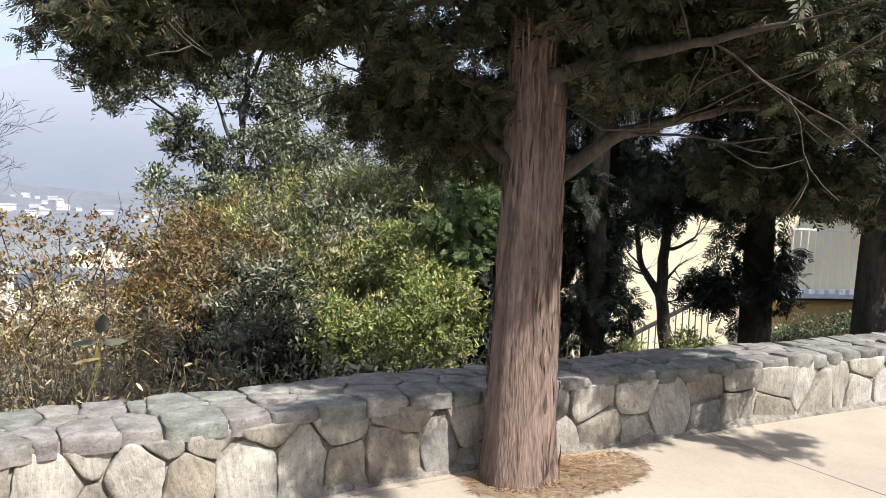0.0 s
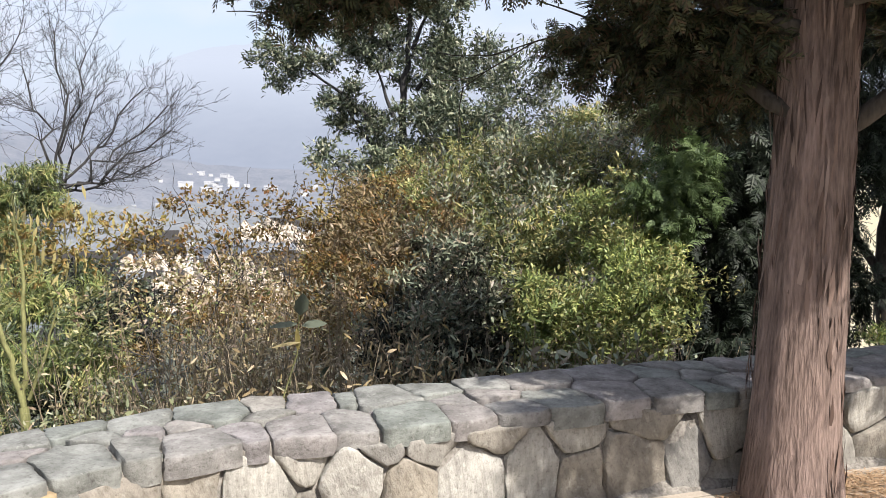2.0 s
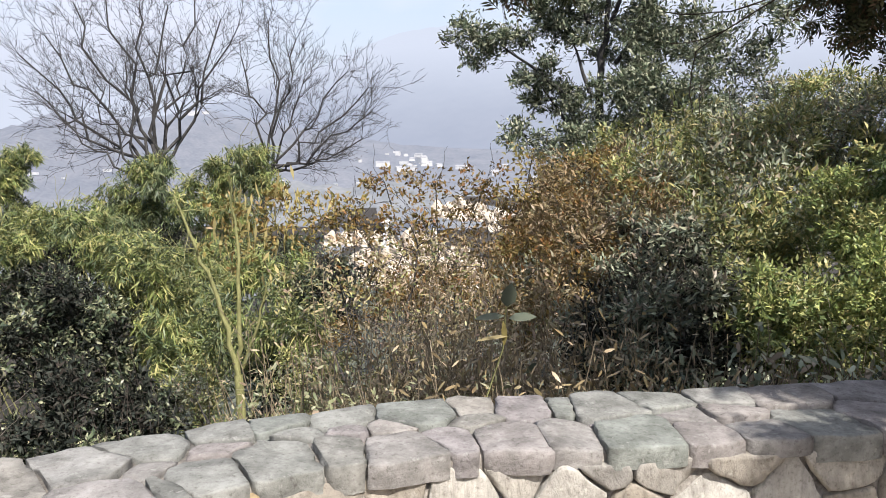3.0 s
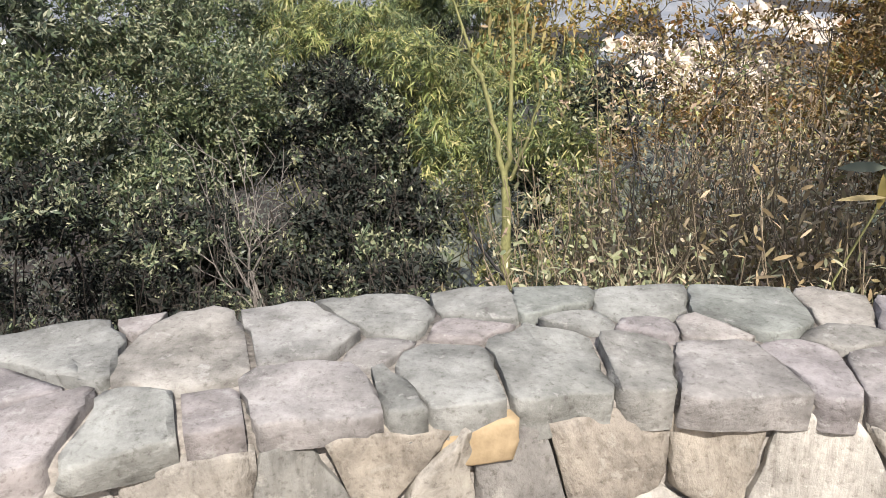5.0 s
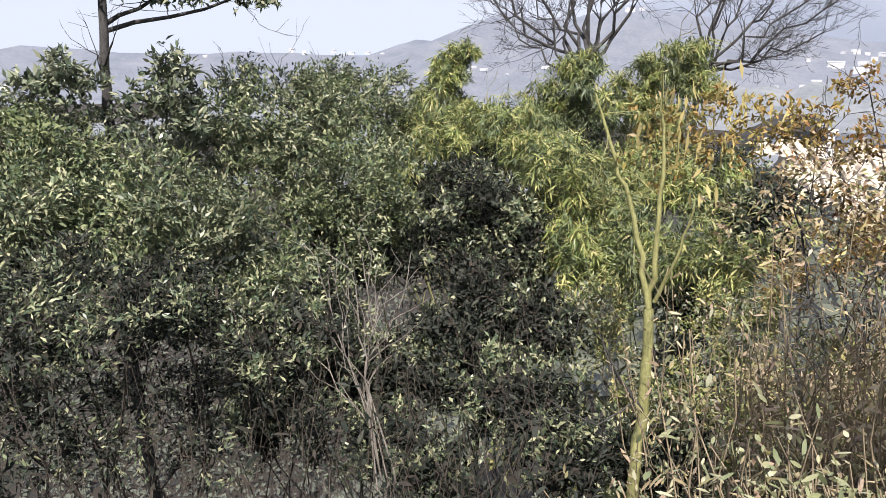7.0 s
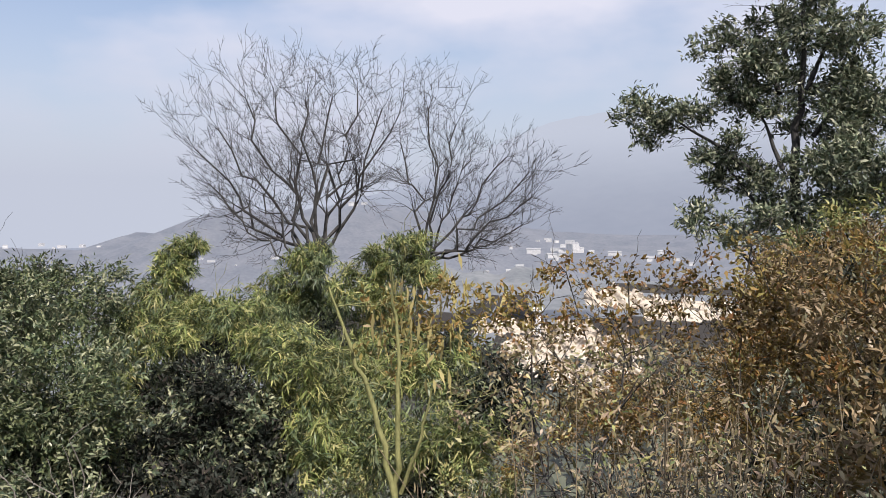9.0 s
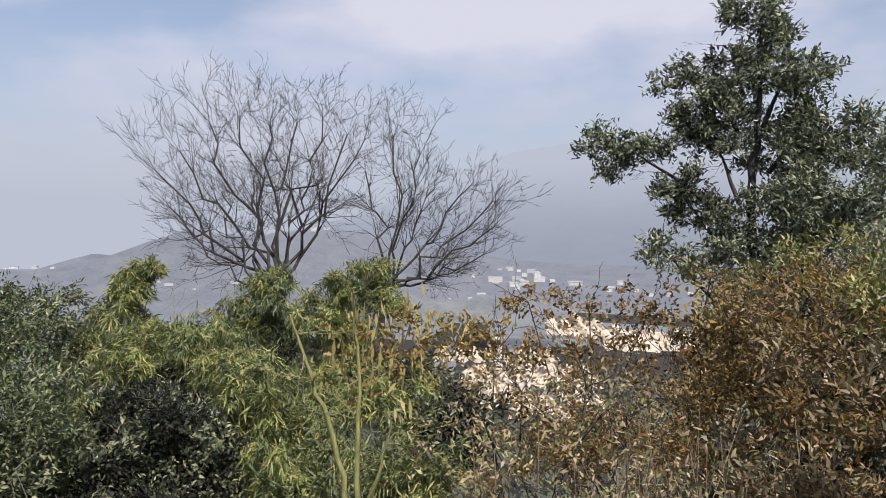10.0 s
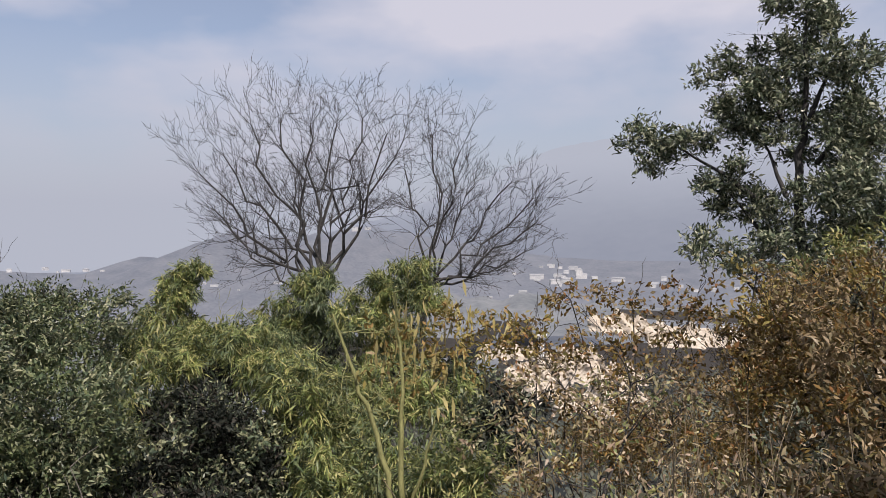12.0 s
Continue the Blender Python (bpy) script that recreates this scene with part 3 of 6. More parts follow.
def stone(name, outline, place, low, high, mat, parent, rng, tilt=0.012, edge=0.02, rough=0.006):
    """A stone: its outline in the strip, place(u, v, height) in the world, a worn and hummocky top."""
    c = outline.mean(0)
    n = len(outline)
    ta, tb = rng.normal(0, tilt, 2) / 0.15
    off = Vector(rng.uniform(-50, 50, 3))
    far = float(np.linalg.norm(outline - c, axis=1).mean())
    inset = min(0.5, edge / max(far, 0.02))
    bm = bmesh.new()
    rings = []
    for shrink, h, lift in ((1.0, low, 0), (1.015, (low + high) / 2, 1), (1.0, high - edge * 0.9, 1), (1 - inset * 0.35, high - edge * 0.3, 1), (1 - inset, high - edge * 0.05, 1), (0.62, high, 1), (0.30, high, 1)):
        ring = []
        for u, v in outline:
            uu, vv = c[0] + (u - c[0]) * shrink, c[1] + (v - c[1]) * shrink
            w = Vector((uu, vv, h))
            bump = noise.noise(w * 9 + off) * rough + noise.noise(w * 28 + off) * rough * 0.6
            hh = h + lift * ((uu - c[0]) * ta + (vv - c[1]) * tb + bump)
            k = 1 + (noise.noise(w * 22 - off) * 0.045 if lift else 0)
            ring.append(bm.verts.new(place(c[0] + (uu - c[0]) * k, c[1] + (vv - c[1]) * k, hh)))
        rings.append(ring)
    for a, b in zip(rings, rings[1:]):
        for k in range(n):
            bm.faces.new((a[k], a[(k + 1) % n], b[(k + 1) % n], b[k]))
    bm.faces.new(rings[-1])
    bmesh.ops.recalc_face_normals(bm, faces=bm.faces)
    return part(name, bm, mat, parent, smooth=True)


def rise(s):
    """The parapet climbs a little where it bends."""
    return 0.035 * float(np.clip((-0.9 - s) / 0.8, 0, 1))


def cap_place(u, w, h):
    return on_wall(u, w, h + rise(u))


def face_place(u, w, h):
    return on_wall(u, -h, w * (1 + rise(u) / WALL_TOP))


S0, S1 = float(WS[0]) + 0.1, 12.5
acc = Acc()
ss = np.arange(S0, S1 + 0.01, 0.05)
prof = [(-0.045, 0.03), (-0.040, GROUND + 0.010), (-0.016, GROUND + 0.026), (0.004, GROUND + 0.05), (0.006, WALL_TOP - 0.030), (0.03, WALL_TOP - 0.020), (WALL_DEEP - 0.03, WALL_TOP - 0.019), (WALL_DEEP - 0.02, -1.2)]
rows = [[on_wall(s, o, z + (rise(s) if z > 0.2 else 0)) for o, z in prof] for s in ss]
k = len(ss)
v = np.array(rows).reshape(-1, 3)
i = (np.arange(k - 1)[:, None] * 8 + np.arange(7)[None]).reshape(-1)
acc.add(v, np.stack([i, i + 1, i + 9, i + 8], -1))
wall = tagged(new("wall_parapet", acc.mesh("wall_parapet", MORTAR)), "low parapet wall of irregular grey natural stones with mortar joints", "stone wall", kind="structure")

rng = np.random.default_rng(11)
# cap stones by the bend: place along the wall, place across it, size
CAP_STONES = [(-1.64, 0.25, 0.05), (-1.56, 0.33, 0.095), (-1.47, 0.35, 0.04), (-1.37, 0.28, 0.13), (-1.19, 0.29, 0.12), (-1.01, 0.37, 0.095), (-1.06, 0.21, 0.06), (-0.83, 0.39, 0.078), (-0.87, 0.29, 0.045),
              (-0.69, 0.39, 0.075), (-0.51, 0.37, 0.09), (-0.31, 0.35, 0.12), (-0.16, 0.37, 0.085), (-0.03, 0.35, 0.09), (-0.65, 0.29, 0.033), (-0.51, 0.24, 0.045), (-0.41, 0.24, 0.07), (-0.18, 0.24, 0.045),
              (-1.62, 0.10, 0.08), (-1.48, 0.05, 0.095), (-1.36, 0.05, 0.07), (-1.18, 0.06, 0.12), (-1.04, 0.07, 0.06), (-0.92, 0.11, 0.115), (-0.74, 0.12, 0.13), (-0.58, 0.11, 0.10), (-0.42, 0.08, 0.12), (-0.27, 0.12, 0.08), (-0.12, 0.11, 0.085)]
cap = list(CAP_STONES)
s = 0.12
while s < S1:
    w = rng.uniform(0.13, 0.26)
    r = w * 0.45
    if rng.random() < 0.5:
        f = rng.uniform(0.4, 0.6)
        cap += [(s + rng.normal(0, 0.03), WALL_DEEP * f * 0.5, r * 1.1), (s + w * 0.3 + rng.normal(0, 0.05), WALL_DEEP * (0.5 + f * 0.5), r)]
    else:
        cap += [(s, WALL_DEEP * 0.17, r), (s + rng.normal(0, 0.05), WALL_DEEP * 0.5, r * rng.uniform(0.5, 1.0)), (s + rng.normal(0, 0.05), WALL_DEEP * 0.84, r)]
    s += w
s = min(p[0] for p in CAP_STONES) - 0.16
while s > S0:
    cap += [(s, 0.12 + rng.normal(0, 0.02), 0.1), (s - rng.uniform(0, 0.08), 0.36 + rng.normal(0, 0.02), 0.1)]
    s -= rng.uniform(0.18, 0.28)
for p, poly in cells(cap, (S0, -0.016, S1, WALL_DEEP + 0.012), 0.0062):
    near = p[0] < 1.8
    stone("cap_stone", soften(poly, rng, 0.03 if near else 0.07, 0.005), cap_place, WALL_TOP - rng.uniform(0.055, 0.09), WALL_TOP + rng.normal(0, 0.003), STONE, wall, rng, 0.005, 0.007, 0.007)

# small chips bedded in the cap's joints
for _ in range(70):
    u, w, r = rng.uniform(-1.7, 1.6), rng.uniform(0.03, 0.42), rng.uniform(0.008, 0.019)
    an = np.sort(rng.uniform(0, 2 * np.pi, 6))
    if np.ptp(an) < 4:
        continue
    o = np.stack([u + r * np.cos(an) * 1.3, w + r * np.sin(an)], -1)
    stone("chip_stone", o, cap_place, WALL_TOP - 0.035, WALL_TOP - 0.010, STONE, wall, rng, 0.003, 0.004, 0.002)

# face stones: place along the wall, height, size
FACE_NEAR = [(-1.62, 0.27, 0.10), (-1.50, 0.15, 0.08), (-1.38, 0.30, 0.09), (-1.22, 0.29, 0.085), (-1.09, 0.34, 0.065), (-1.10, 0.15, 0.10), (-1.32, 0.11, 0.08), (-0.96, 0.24, 0.075), (-0.82, 0.25, 0.09), (-0.65, 0.30, 0.095), (-0.45, 0.31, 0.08), (-0.56, 0.12, 0.115), (-0.86, 0.07, 0.05),
             (-0.25, 0.27, 0.12), (-0.12, 0.36, 0.05), (-0.10, 0.17, 0.09), (0.07, 0.26, 0.11), (0.17, 0.40, 0.05), (0.25, 0.23, 0.11), (0.34, 0.39, 0.08), (0.49, 0.22, 0.13), (0.57, 0.38, 0.06), (0.73, 0.22, 0.12), (0.92, 0.35, 0.065), (0.94, 0.18, 0.09), (1.19, 0.20, 0.13), (1.24, 0.38, 0.11), (1.43, 0.24, 0.095), (1.59, 0.30, 0.10), (1.62, 0.12, 0.06)]
FACE_FAR = [(1.85, 0.20, 0.10), (2.05, 0.32, 0.10), (2.15, 0.14, 0.09), (2.35, 0.33, 0.10), (2.41, 0.16, 0.11), (2.69, 0.34, 0.12), (2.92, 0.25, 0.14), (2.69, 0.14, 0.09), (3.17, 0.32, 0.10), (3.20, 0.16, 0.10), (3.52, 0.17, 0.13), (3.52, 0.36, 0.10), (3.83, 0.34, 0.12), (3.78, 0.14, 0.11), (4.10, 0.32, 0.09), (4.26, 0.17, 0.11), (4.48, 0.24, 0.10)]
face = FACE_NEAR + FACE_FAR
for start, stop in ((S0, -1.75), (4.68, S1)):
    s = start
    while s < stop:
        w = rng.uniform(0.17, 0.33)
        if rng.random() < 0.3:
            face += [(s, 0.24 + rng.normal(0, 0.03), w * 0.5)]
        else:
            face += [(s + rng.normal(0, 0.03), 0.14 + rng.normal(0, 0.03), w * 0.45), (s + rng.normal(0, 0.06), 0.34 + rng.normal(0, 0.02), w * 0.4)]
        s += w
for p, poly in cells(face, (S0, 0.0, S1, WALL_TOP - 0.05), 0.0075):
    stone("face_stone", soften(poly, rng, 0.035 if p[0] < 1.8 else 0.06, 0.006), face_place, -0.06, 0.010 + abs(rng.normal(0, 0.008)), STONE_PALE if p[0] in (-0.25, 0.07, 0.49, 0.73) or (p[0] > 2.2 and rng.random() < 0.45) else STONE_FACE, wall, rng, 0.012, 0.007, 0.010)

# the one ochre stone under the cap
stone("face_stone", soften([(-0.985, 0.335), (-0.84, 0.345), (-0.83, 0.432), (-0.97, 0.412)], rng, 0.03, 0.005), face_place, -0.05, 0.026, STONE_TAN, wall, rng, 0.01, 0.010, 0.006)

# ---- terrace paving ----
pave = tagged(new("pavement", None), "pale beige concrete terrace paving with straight joints", "pavement", kind="structure")
JX, JY = 1.62, 1.5
for a in range(-6, 8):
    for b in range(-8, 4):
        x0, y1 = 3.22 + a * JX, 4.7 + b * JY - 1.5
        x1, y0 = x0 + JX, y1 - JY
        bm = bmesh.new()
        g = 0.004
        xs = np.linspace(x0 + g, x1 - g, 7)
        top, bot = [], []
        for x in xs:
            lim = wall_y(min(max(x, -4.1), 13.5)) + 0.05
            if x < -3.9:
                lim = -2.0
            hi, lo = min(y1 - g, lim), min(y0 + g, lim)
            top.append((x, hi))
            bot.append((x, lo))
        if max(t[1] - q[1] for t, q in zip(top, bot)) < 0.02:
            bm.free()
            continue
        vt = [bm.verts.new((*p, GROUND)) for p in top]
        vb = [bm.verts.new((*p, GROUND)) for p in bot]
        for k in range(6):
            if top[k][1] - bot[k][1] > 0.001 or top[k + 1][1] - bot[k + 1][1] > 0.001:
                bm.faces.new((vb[k], vb[k + 1], vt[k + 1], vt[k]))
        ext = bmesh.ops.extrude_face_region(bm, geom=bm.faces[:])
        bmesh.ops.translate(bm, vec=(0, 0, -0.12), verts=[e for e in ext["geom"] if isinstance(e, bmesh.types.BMVert)])
        bmesh.ops.recalc_face_normals(bm, faces=bm.faces)
        part("paving_slab", bm, PAVING, pave)


# ---- plants ----
def foot(lumps):
    c = np.mean([a for a, _ in lumps], 0)
    return c[0], c[1], float(land(c[0], c[1]))


MIXED = {LIME: OLIVE, STRAW: OLIVE, OLIVE: GREYLEAF, GREYLEAF: SHADE_LEAF, RUSSET: AUTUMN, AUTUMN: RUSSET, BAMBOO: BAMBOO_DARK, BAMBOO_DARK: BAMBOO, SHADE_LEAF: BROADLEAF, BROADLEAF: BAMBOO_DARK}


def plant(name, label, category, mat, lumps, n, length, width, seed, bark=BARK_DARK, thick=0.02, group="", root=None, stems=True, **more):
    """A shrub or clump: stems that rise from one root into its leafy lumps."""
    rng = np.random.default_rng(seed)
    n, length, width = int(n * 1.35), length * 0.9, width * 0.72
    root = np.array(root if root is not None else foot(lumps), float)
    ob = thing(name, root, label, category, group)
    if stems:
        for c, r in lumps:
            acc = Acc()
            a = root + [*rng.normal(0, 0.10, 2), -0.05]
            p = bent(rng, a, c, 0.07, 7)
            tube(acc, p, np.linspace(thick, thick * 0.35, 7), 5)
            rr = float(np.mean(np.broadcast_to(r, 3)))
            for _ in range(9):
                q = p[rng.integers(3, 7)]
                branchy(rng, acc, q, rng.normal(0, 1, 3) + [0, 0, 0.7], rr * rng.uniform(0.5, 0.9), thick * 0.30, 2, thin=0.0035, kids=(1, 3))
            child("stem", acc.mesh("stem", bark, True), ob)
    crown("foliage", ob, mat, lumps, int(n * 0.72), length, width, seed + 500, **more)
    if mat in MIXED:
        crown("foliage", ob, MIXED[mat], [(c, np.array(np.broadcast_to(r, 3)) * 1.06) for c, r in lumps], int(n * 0.34), length * 0.9, width, seed + 700, **more)
    return ob


def conifer_foliage(parent, mat, lumps, n, size, seed, droop=0.35, shell=0.2):
    rng = np.random.default_rng(seed)
    p, d, nr = lump_cloud(rng, lumps, n, shell, 3, 0.10, droop)
    acc = Acc()
    sprays(acc, rng, p, d, nr, size * rng.uniform(0.6, 1.3, len(p)))
    return child("foliage", acc.mesh("foliage", mat), parent)


def bark_trunk(parent, foot_at, top_at, r0, r1, flare, mat, seed, sides=28, rows=26):
    """A trunk with vertical flutes and a flared foot."""
    rng = np.random.default_rng(seed)
    a, b = np.asarray(foot_at, float), np.asarray(top_at, float)
    ph = rng.uniform(0, 6.28, 4)
    acc = Acc()
    ring = []
    an = np.linspace(0, 2 * np.pi, sides, endpoint=False)
    for k in range(rows):
        t = k / (rows - 1)
        c = a + (b - a) * t + [0.03 * math.sin(t * 5 + ph[0]), 0.03 * math.sin(t * 4 + ph[1]), 0]
        r = r0 + (r1 - r0) * t + flare * math.exp(-t * np.linalg.norm(b - a) / 0.22)
        rr = r * (1 + 0.055 * np.sin(an * 3 + ph[2] + t * 2) + 0.035 * np.sin(an * 7 + ph[3] - t * 3) + 0.03 * np.sin(an * 11 + t * 9) + rng.normal(0, 0.012, sides))
        ring.append(np.stack([c[0] + rr * np.cos(an), c[1] + rr * np.sin(an), np.full(sides, c[2])], -1))
    i = np.arange(rows - 1)[:, None] * sides
    j = np.arange(sides)[None]
    jn = (j + 1) % sides
    acc.add(np.concatenate(ring), np.stack([i + j, i + jn, i + sides + jn, i + sides + j], -1))
    return child("trunk", acc.mesh("trunk", mat, True), parent)


def limb(parent, pts, r0, r1, mat, seed, twigs=0, name="limb"):
    rng = np.random.default_rng(seed)
    acc = Acc()
    q = [np.asarray(pts[0], float)]
    for a, b in zip(pts, pts[1:]):
        q += list(bent(rng, a, b, 0.016, 6)[1:])
    tube(acc, q, np.linspace(r0, r1, len(q)), 9)
    for _ in range(twigs):
        p = q[rng.integers(len(q) // 3, len(q))]
        branchy(rng, acc, p, rng.normal(0, 1, 3) * [1, 1, 0.6], 0.5, r1 * 0.6, 2, thin=0.004, kids=(1, 3))
    return child(name, acc.mesh(name, mat, True), parent)


# the cedar that stands on the terrace against the parapet
cx, cy = 1.77, 3.10
cedar = thing("cedar_tree", (cx, cy, GROUND), "old cedar with shredding red-brown bark beside the stone parapet", "tree")
bark_trunk(cedar, (cx, cy, GROUND - 0.05), (cx - 0.02, cy + 0.02, 4.0), 0.165, 0.09, 0.035, BARK, 5)
rb2 = np.random.default_rng(15)
acc = Acc()
nf = 520
fz, fa = GROUND + 2.7 * rb2.random(nf), rb2.uniform(0, 2 * np.pi, nf)
fr = 0.172 - 0.021 * fz + 0.045 * np.exp(-(fz - GROUND) / 0.22) + rb2.normal(0.004, 0.005, nf)
outw = np.stack([np.cos(fa), np.sin(fa), np.zeros(nf)], -1)
fp = np.stack([cx + fr * np.cos(fa), cy + fr * np.sin(fa), fz], -1)
leaves(acc, fp, rb2.normal(0, 0.05, (nf, 3)) + [0, 0, -1] + outw * rb2.uniform(-0.02, 0.10, nf)[:, None], outw + rb2.normal(0, 0.25, (nf, 3)), rb2.uniform(0.06, 0.26, nf), rb2.uniform(0.006, 0.02, nf), 0.12)
child("bark", acc.mesh("bark", BARK_FLAKE), cedar, "peeling red-brown bark")
limb(cedar, [(cx + 0.12, cy - 0.02, 1.50), (2.14, 2.92, 1.72), (2.81, 2.86, 1.90), (3.64, 2.54, 1.91)], 0.042, 0.014, BARK_DARK, 21, 5)
limb(cedar, [(cx - 0.1, cy, 1.55), (1.58, 3.53, 1.81), (1.48, 4.04, 1.99)], 0.035, 0.010, BARK_DARK, 22, 5)
limb(cedar, [(cx - 0.1, cy, 1.85), (1.37, 3.30, 1.98), (0.78, 3.79, 2.13), (0.06, 3.96, 2.03)], 0.032, 0.009, BARK_DARK, 23, 8)
limb(cedar, [(cx, cy - 0.1, 1.95), (2.02, 2.55, 2.04), (2.24, 2.13, 2.11)], 0.04, 0.010, BARK_DARK, 24, 6)
limb(cedar, [(cx + 0.1, cy + 0.1, 2.1), (3.21, 3.62, 2.58), (4.29, 3.20, 2.53)], 0.04, 0.010, BARK_DARK, 25, 6)
limb(cedar, [(cx, cy + 0.1, 2.2), (2.12, 4.49, 2.64), (1.71, 5.36, 2.66)], 0.04, 0.010, BARK_DARK, 26, 6)
conifer_foliage(cedar, CEDAR_LEAF, [
    ((-0.01, 3.96, 2.05), (.28, .28, .16)), ((0.29, 3.92, 2.17), (.4, .4, .2)), ((0.66, 3.83, 2.21), (.45, .45, .2)),
    ((0.96, 3.40, 2.18), (.42, .42, .19)), ((1.30, 3.23, 2.01), (.34, .34, .23)), ((1.24, 3.88, 1.86), (.2, .2, .13)), ((1.45, 3.74, 1.81), (.3, .3, .2)), ((1.63, 3.59, 1.71), (.32, .32, .21)), ((1.64, 3.45, 1.83), (.36, .36, .22)),
    ((0.85, 3.55, 2.40), (.6, .6, .3)), ((0.17, 3.94, 2.37), (.6, .6, .3)), ((1.45, 3.37, 1.79), (.2, .2, .16)),
    ((1.68, 3.23, 2.27), (.4, .4, .28)), ((2.08, 2.91, 2.07), (.36, .36, .24)), ((1.86, 2.84, 2.23), (.35, .35, .2)),
    ((2.74, 3.09, 2.29), (.5, .5, .35)), ((2.70, 2.52, 2.13), (.4, .4, .25)), ((2.98, 2.64, 2.01), (.45, .45, .25)),
    ((3.15, 3.08, 1.64), (.3, .3, .16)), ((3.44, 2.86, 1.53), (.35, .35, .16)), ((3.62, 2.58, 1.54), (.35, .35, .2)),
    ((3.39, 2.38, 2.11), (.6, .6, .4)), ((1.82, 3.00, 2.45), (.5, .5, .25))], 26000, 0.108, 31)
# upper lumps out of sight, placed to shade the trunk and parapet
conifer_foliage(cedar, CEDAR_LEAF, [((1.9, 2.45, 2.85), (.55, .4, .25)), ((1.85, 2.8, 3.4), (.7, .8, .3)), ((1.75, 3.05, 3.95), (.45, .45, .35)),
    ((2.0, 2.55, 2.62), (.5, .45, .26)), ((2.15, 2.2, 3.1), (.6, .6, .35)), ((1.9, 2.9, 2.45), (.35, .3, .2)), ((2.5, 2.5, 2.55), (.5, .45, .3)), ((3.0, 2.3, 2.9), (.6, .5, .3))], 9000, 0.17, 32)
conifer_foliage(cedar, CEDAR_LEAF, [((1.82, 1.6, 2.75), (.38, .32, .2)), ((2.2, 1.85, 3.0), (.36, .3, .22))], 560, 0.17, 39)
# unseen lumps added to shade the conifers behind the wall
conifer_foliage(cedar, CEDAR_LEAF, [((5.0, 3.2, 3.2), (.8, .7, .35)), ((5.1, 3.9, 3.7), (.8, .6, .45)), ((5.9, 3.8, 4.2), (.9, .6, .5))], 2600, 0.2, 38)

# dense unseen lumps added to darken the upper trunk
conifer_foliage(cedar, CEDAR_LEAF, [((2.12, 1.98, 3.2), (.34, .42, .2)), ((1.85, 2.2, 3.25), (.3, .35, .2))], 1300, 0.17, 43)
# unseen bough added to cast the shadow patch on the paving
limb(cedar, [(1.8, 3.0, 2.6), (3.0, 2.0, 2.78), (4.15, 1.15, 2.66)], 0.03, 0.008, BARK_DARK, 27, 4)
conifer_foliage(cedar, CEDAR_LEAF, [((3.97, 1.30, 2.6), (.22, .2, .1)), ((4.2, 1.08, 2.64), (.22, .16, .08)), ((4.35, 1.2, 2.6), (.16, .14, .07))], 260, 0.16, 42)

# needles shed round its foot
rng = np.random.default_rng(77)
acc = Acc()
nn = 5200
ang, rad = rng.uniform(0, 6.28, nn), 0.50 * rng.random(nn) ** 0.6
pp = np.stack([cx + 0.20 + rad * np.cos(ang) * 1.05, cy - 0.05 + rad * np.sin(ang) * 0.62, np.full(nn, GROUND + 0.004) + 0.05 * np.exp(-(rad / 0.4) ** 2) * rng.random(nn)], -1)
pp = pp[pp[:, 1] < 3.17]
leaves(acc, pp, rng.normal(0, 1, (len(pp), 3)) * [1, 1, 0.15], np.tile([0, 0, 1.0], (len(pp), 1)), rng.uniform(0.02, 0.06, len(pp)), 0.006, 0.1)
tagged(new("needle_litter", acc.mesh("needle_litter", NEEDLES)), "red-brown shed needles heaped on paving round the trunk", "litter", kind="stuff")

# ---- conifers and house beyond the far stretch of wall ----
t2 = thing("conifer_tree", (6.51, 4.18, 0.04), "shaded conifer trunk behind the stone parapet", "tree", "conifers behind the wall")
a = np.array((6.51, 4.18, 0.04))
bark_trunk(t2, a - [0, 0, 1.0], a + [0.05, 0, 6], 0.17, 0.08, 0.04, BARK_DARK, 6)
# topmost lumps of these conifers are unseen, added to shade the foliage below
conifer_foliage(t2, SHADE_CONIFER, [((6.73, 4.78, 1.81), (1, 1, .45)), ((6.57, 4.06, 2.04), (1, 1, .6)), ((6.75, 4.74, 2.63), (1.3, 1.3, .8)), ((6.87, 4.55, 3.52), (1.3, 1.3, 1.0)), ((6.78, 3.66, 1.56), (.8, .8, .5)), ((6.26, 4.59, 4.57), (1.6, 1.6, 1.0))], 5600, 0.24, 33)
t3 = thing("conifer_tree", (6.77, 5.59, -0.27), "dark bushy conifer, darkened further for shade, with a thick stem and low branches", "tree", "conifers behind the wall")
a = np.array((6.77, 5.59, -0.27))
bark_trunk(t3, a - [0, 0, 0.8], a + [0, 0, 5], 0.19, 0.08, 0.04, BARK_DARK, 7)
conifer_foliage(t3, SHADE_CONIFER, [((6.43, 5.70, 0.47), (.42, .42, .35)), ((6.28, 5.88, 0.58), (.25, .25, .2)), ((6.86, 5.47, 0.61), (.25, .25, .3)), ((6.38, 5.90, 0.45), (.42, .42, .4)), ((6.81, 5.33, 0.69), (.25, .25, .35)), ((6.71, 5.67, 0.96), (.45, .45, .3)),
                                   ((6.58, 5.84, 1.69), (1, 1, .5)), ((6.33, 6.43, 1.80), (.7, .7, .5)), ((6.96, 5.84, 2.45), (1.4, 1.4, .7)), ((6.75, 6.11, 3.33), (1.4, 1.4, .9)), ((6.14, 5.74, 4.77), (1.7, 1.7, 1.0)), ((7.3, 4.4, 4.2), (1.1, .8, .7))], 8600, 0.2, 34)
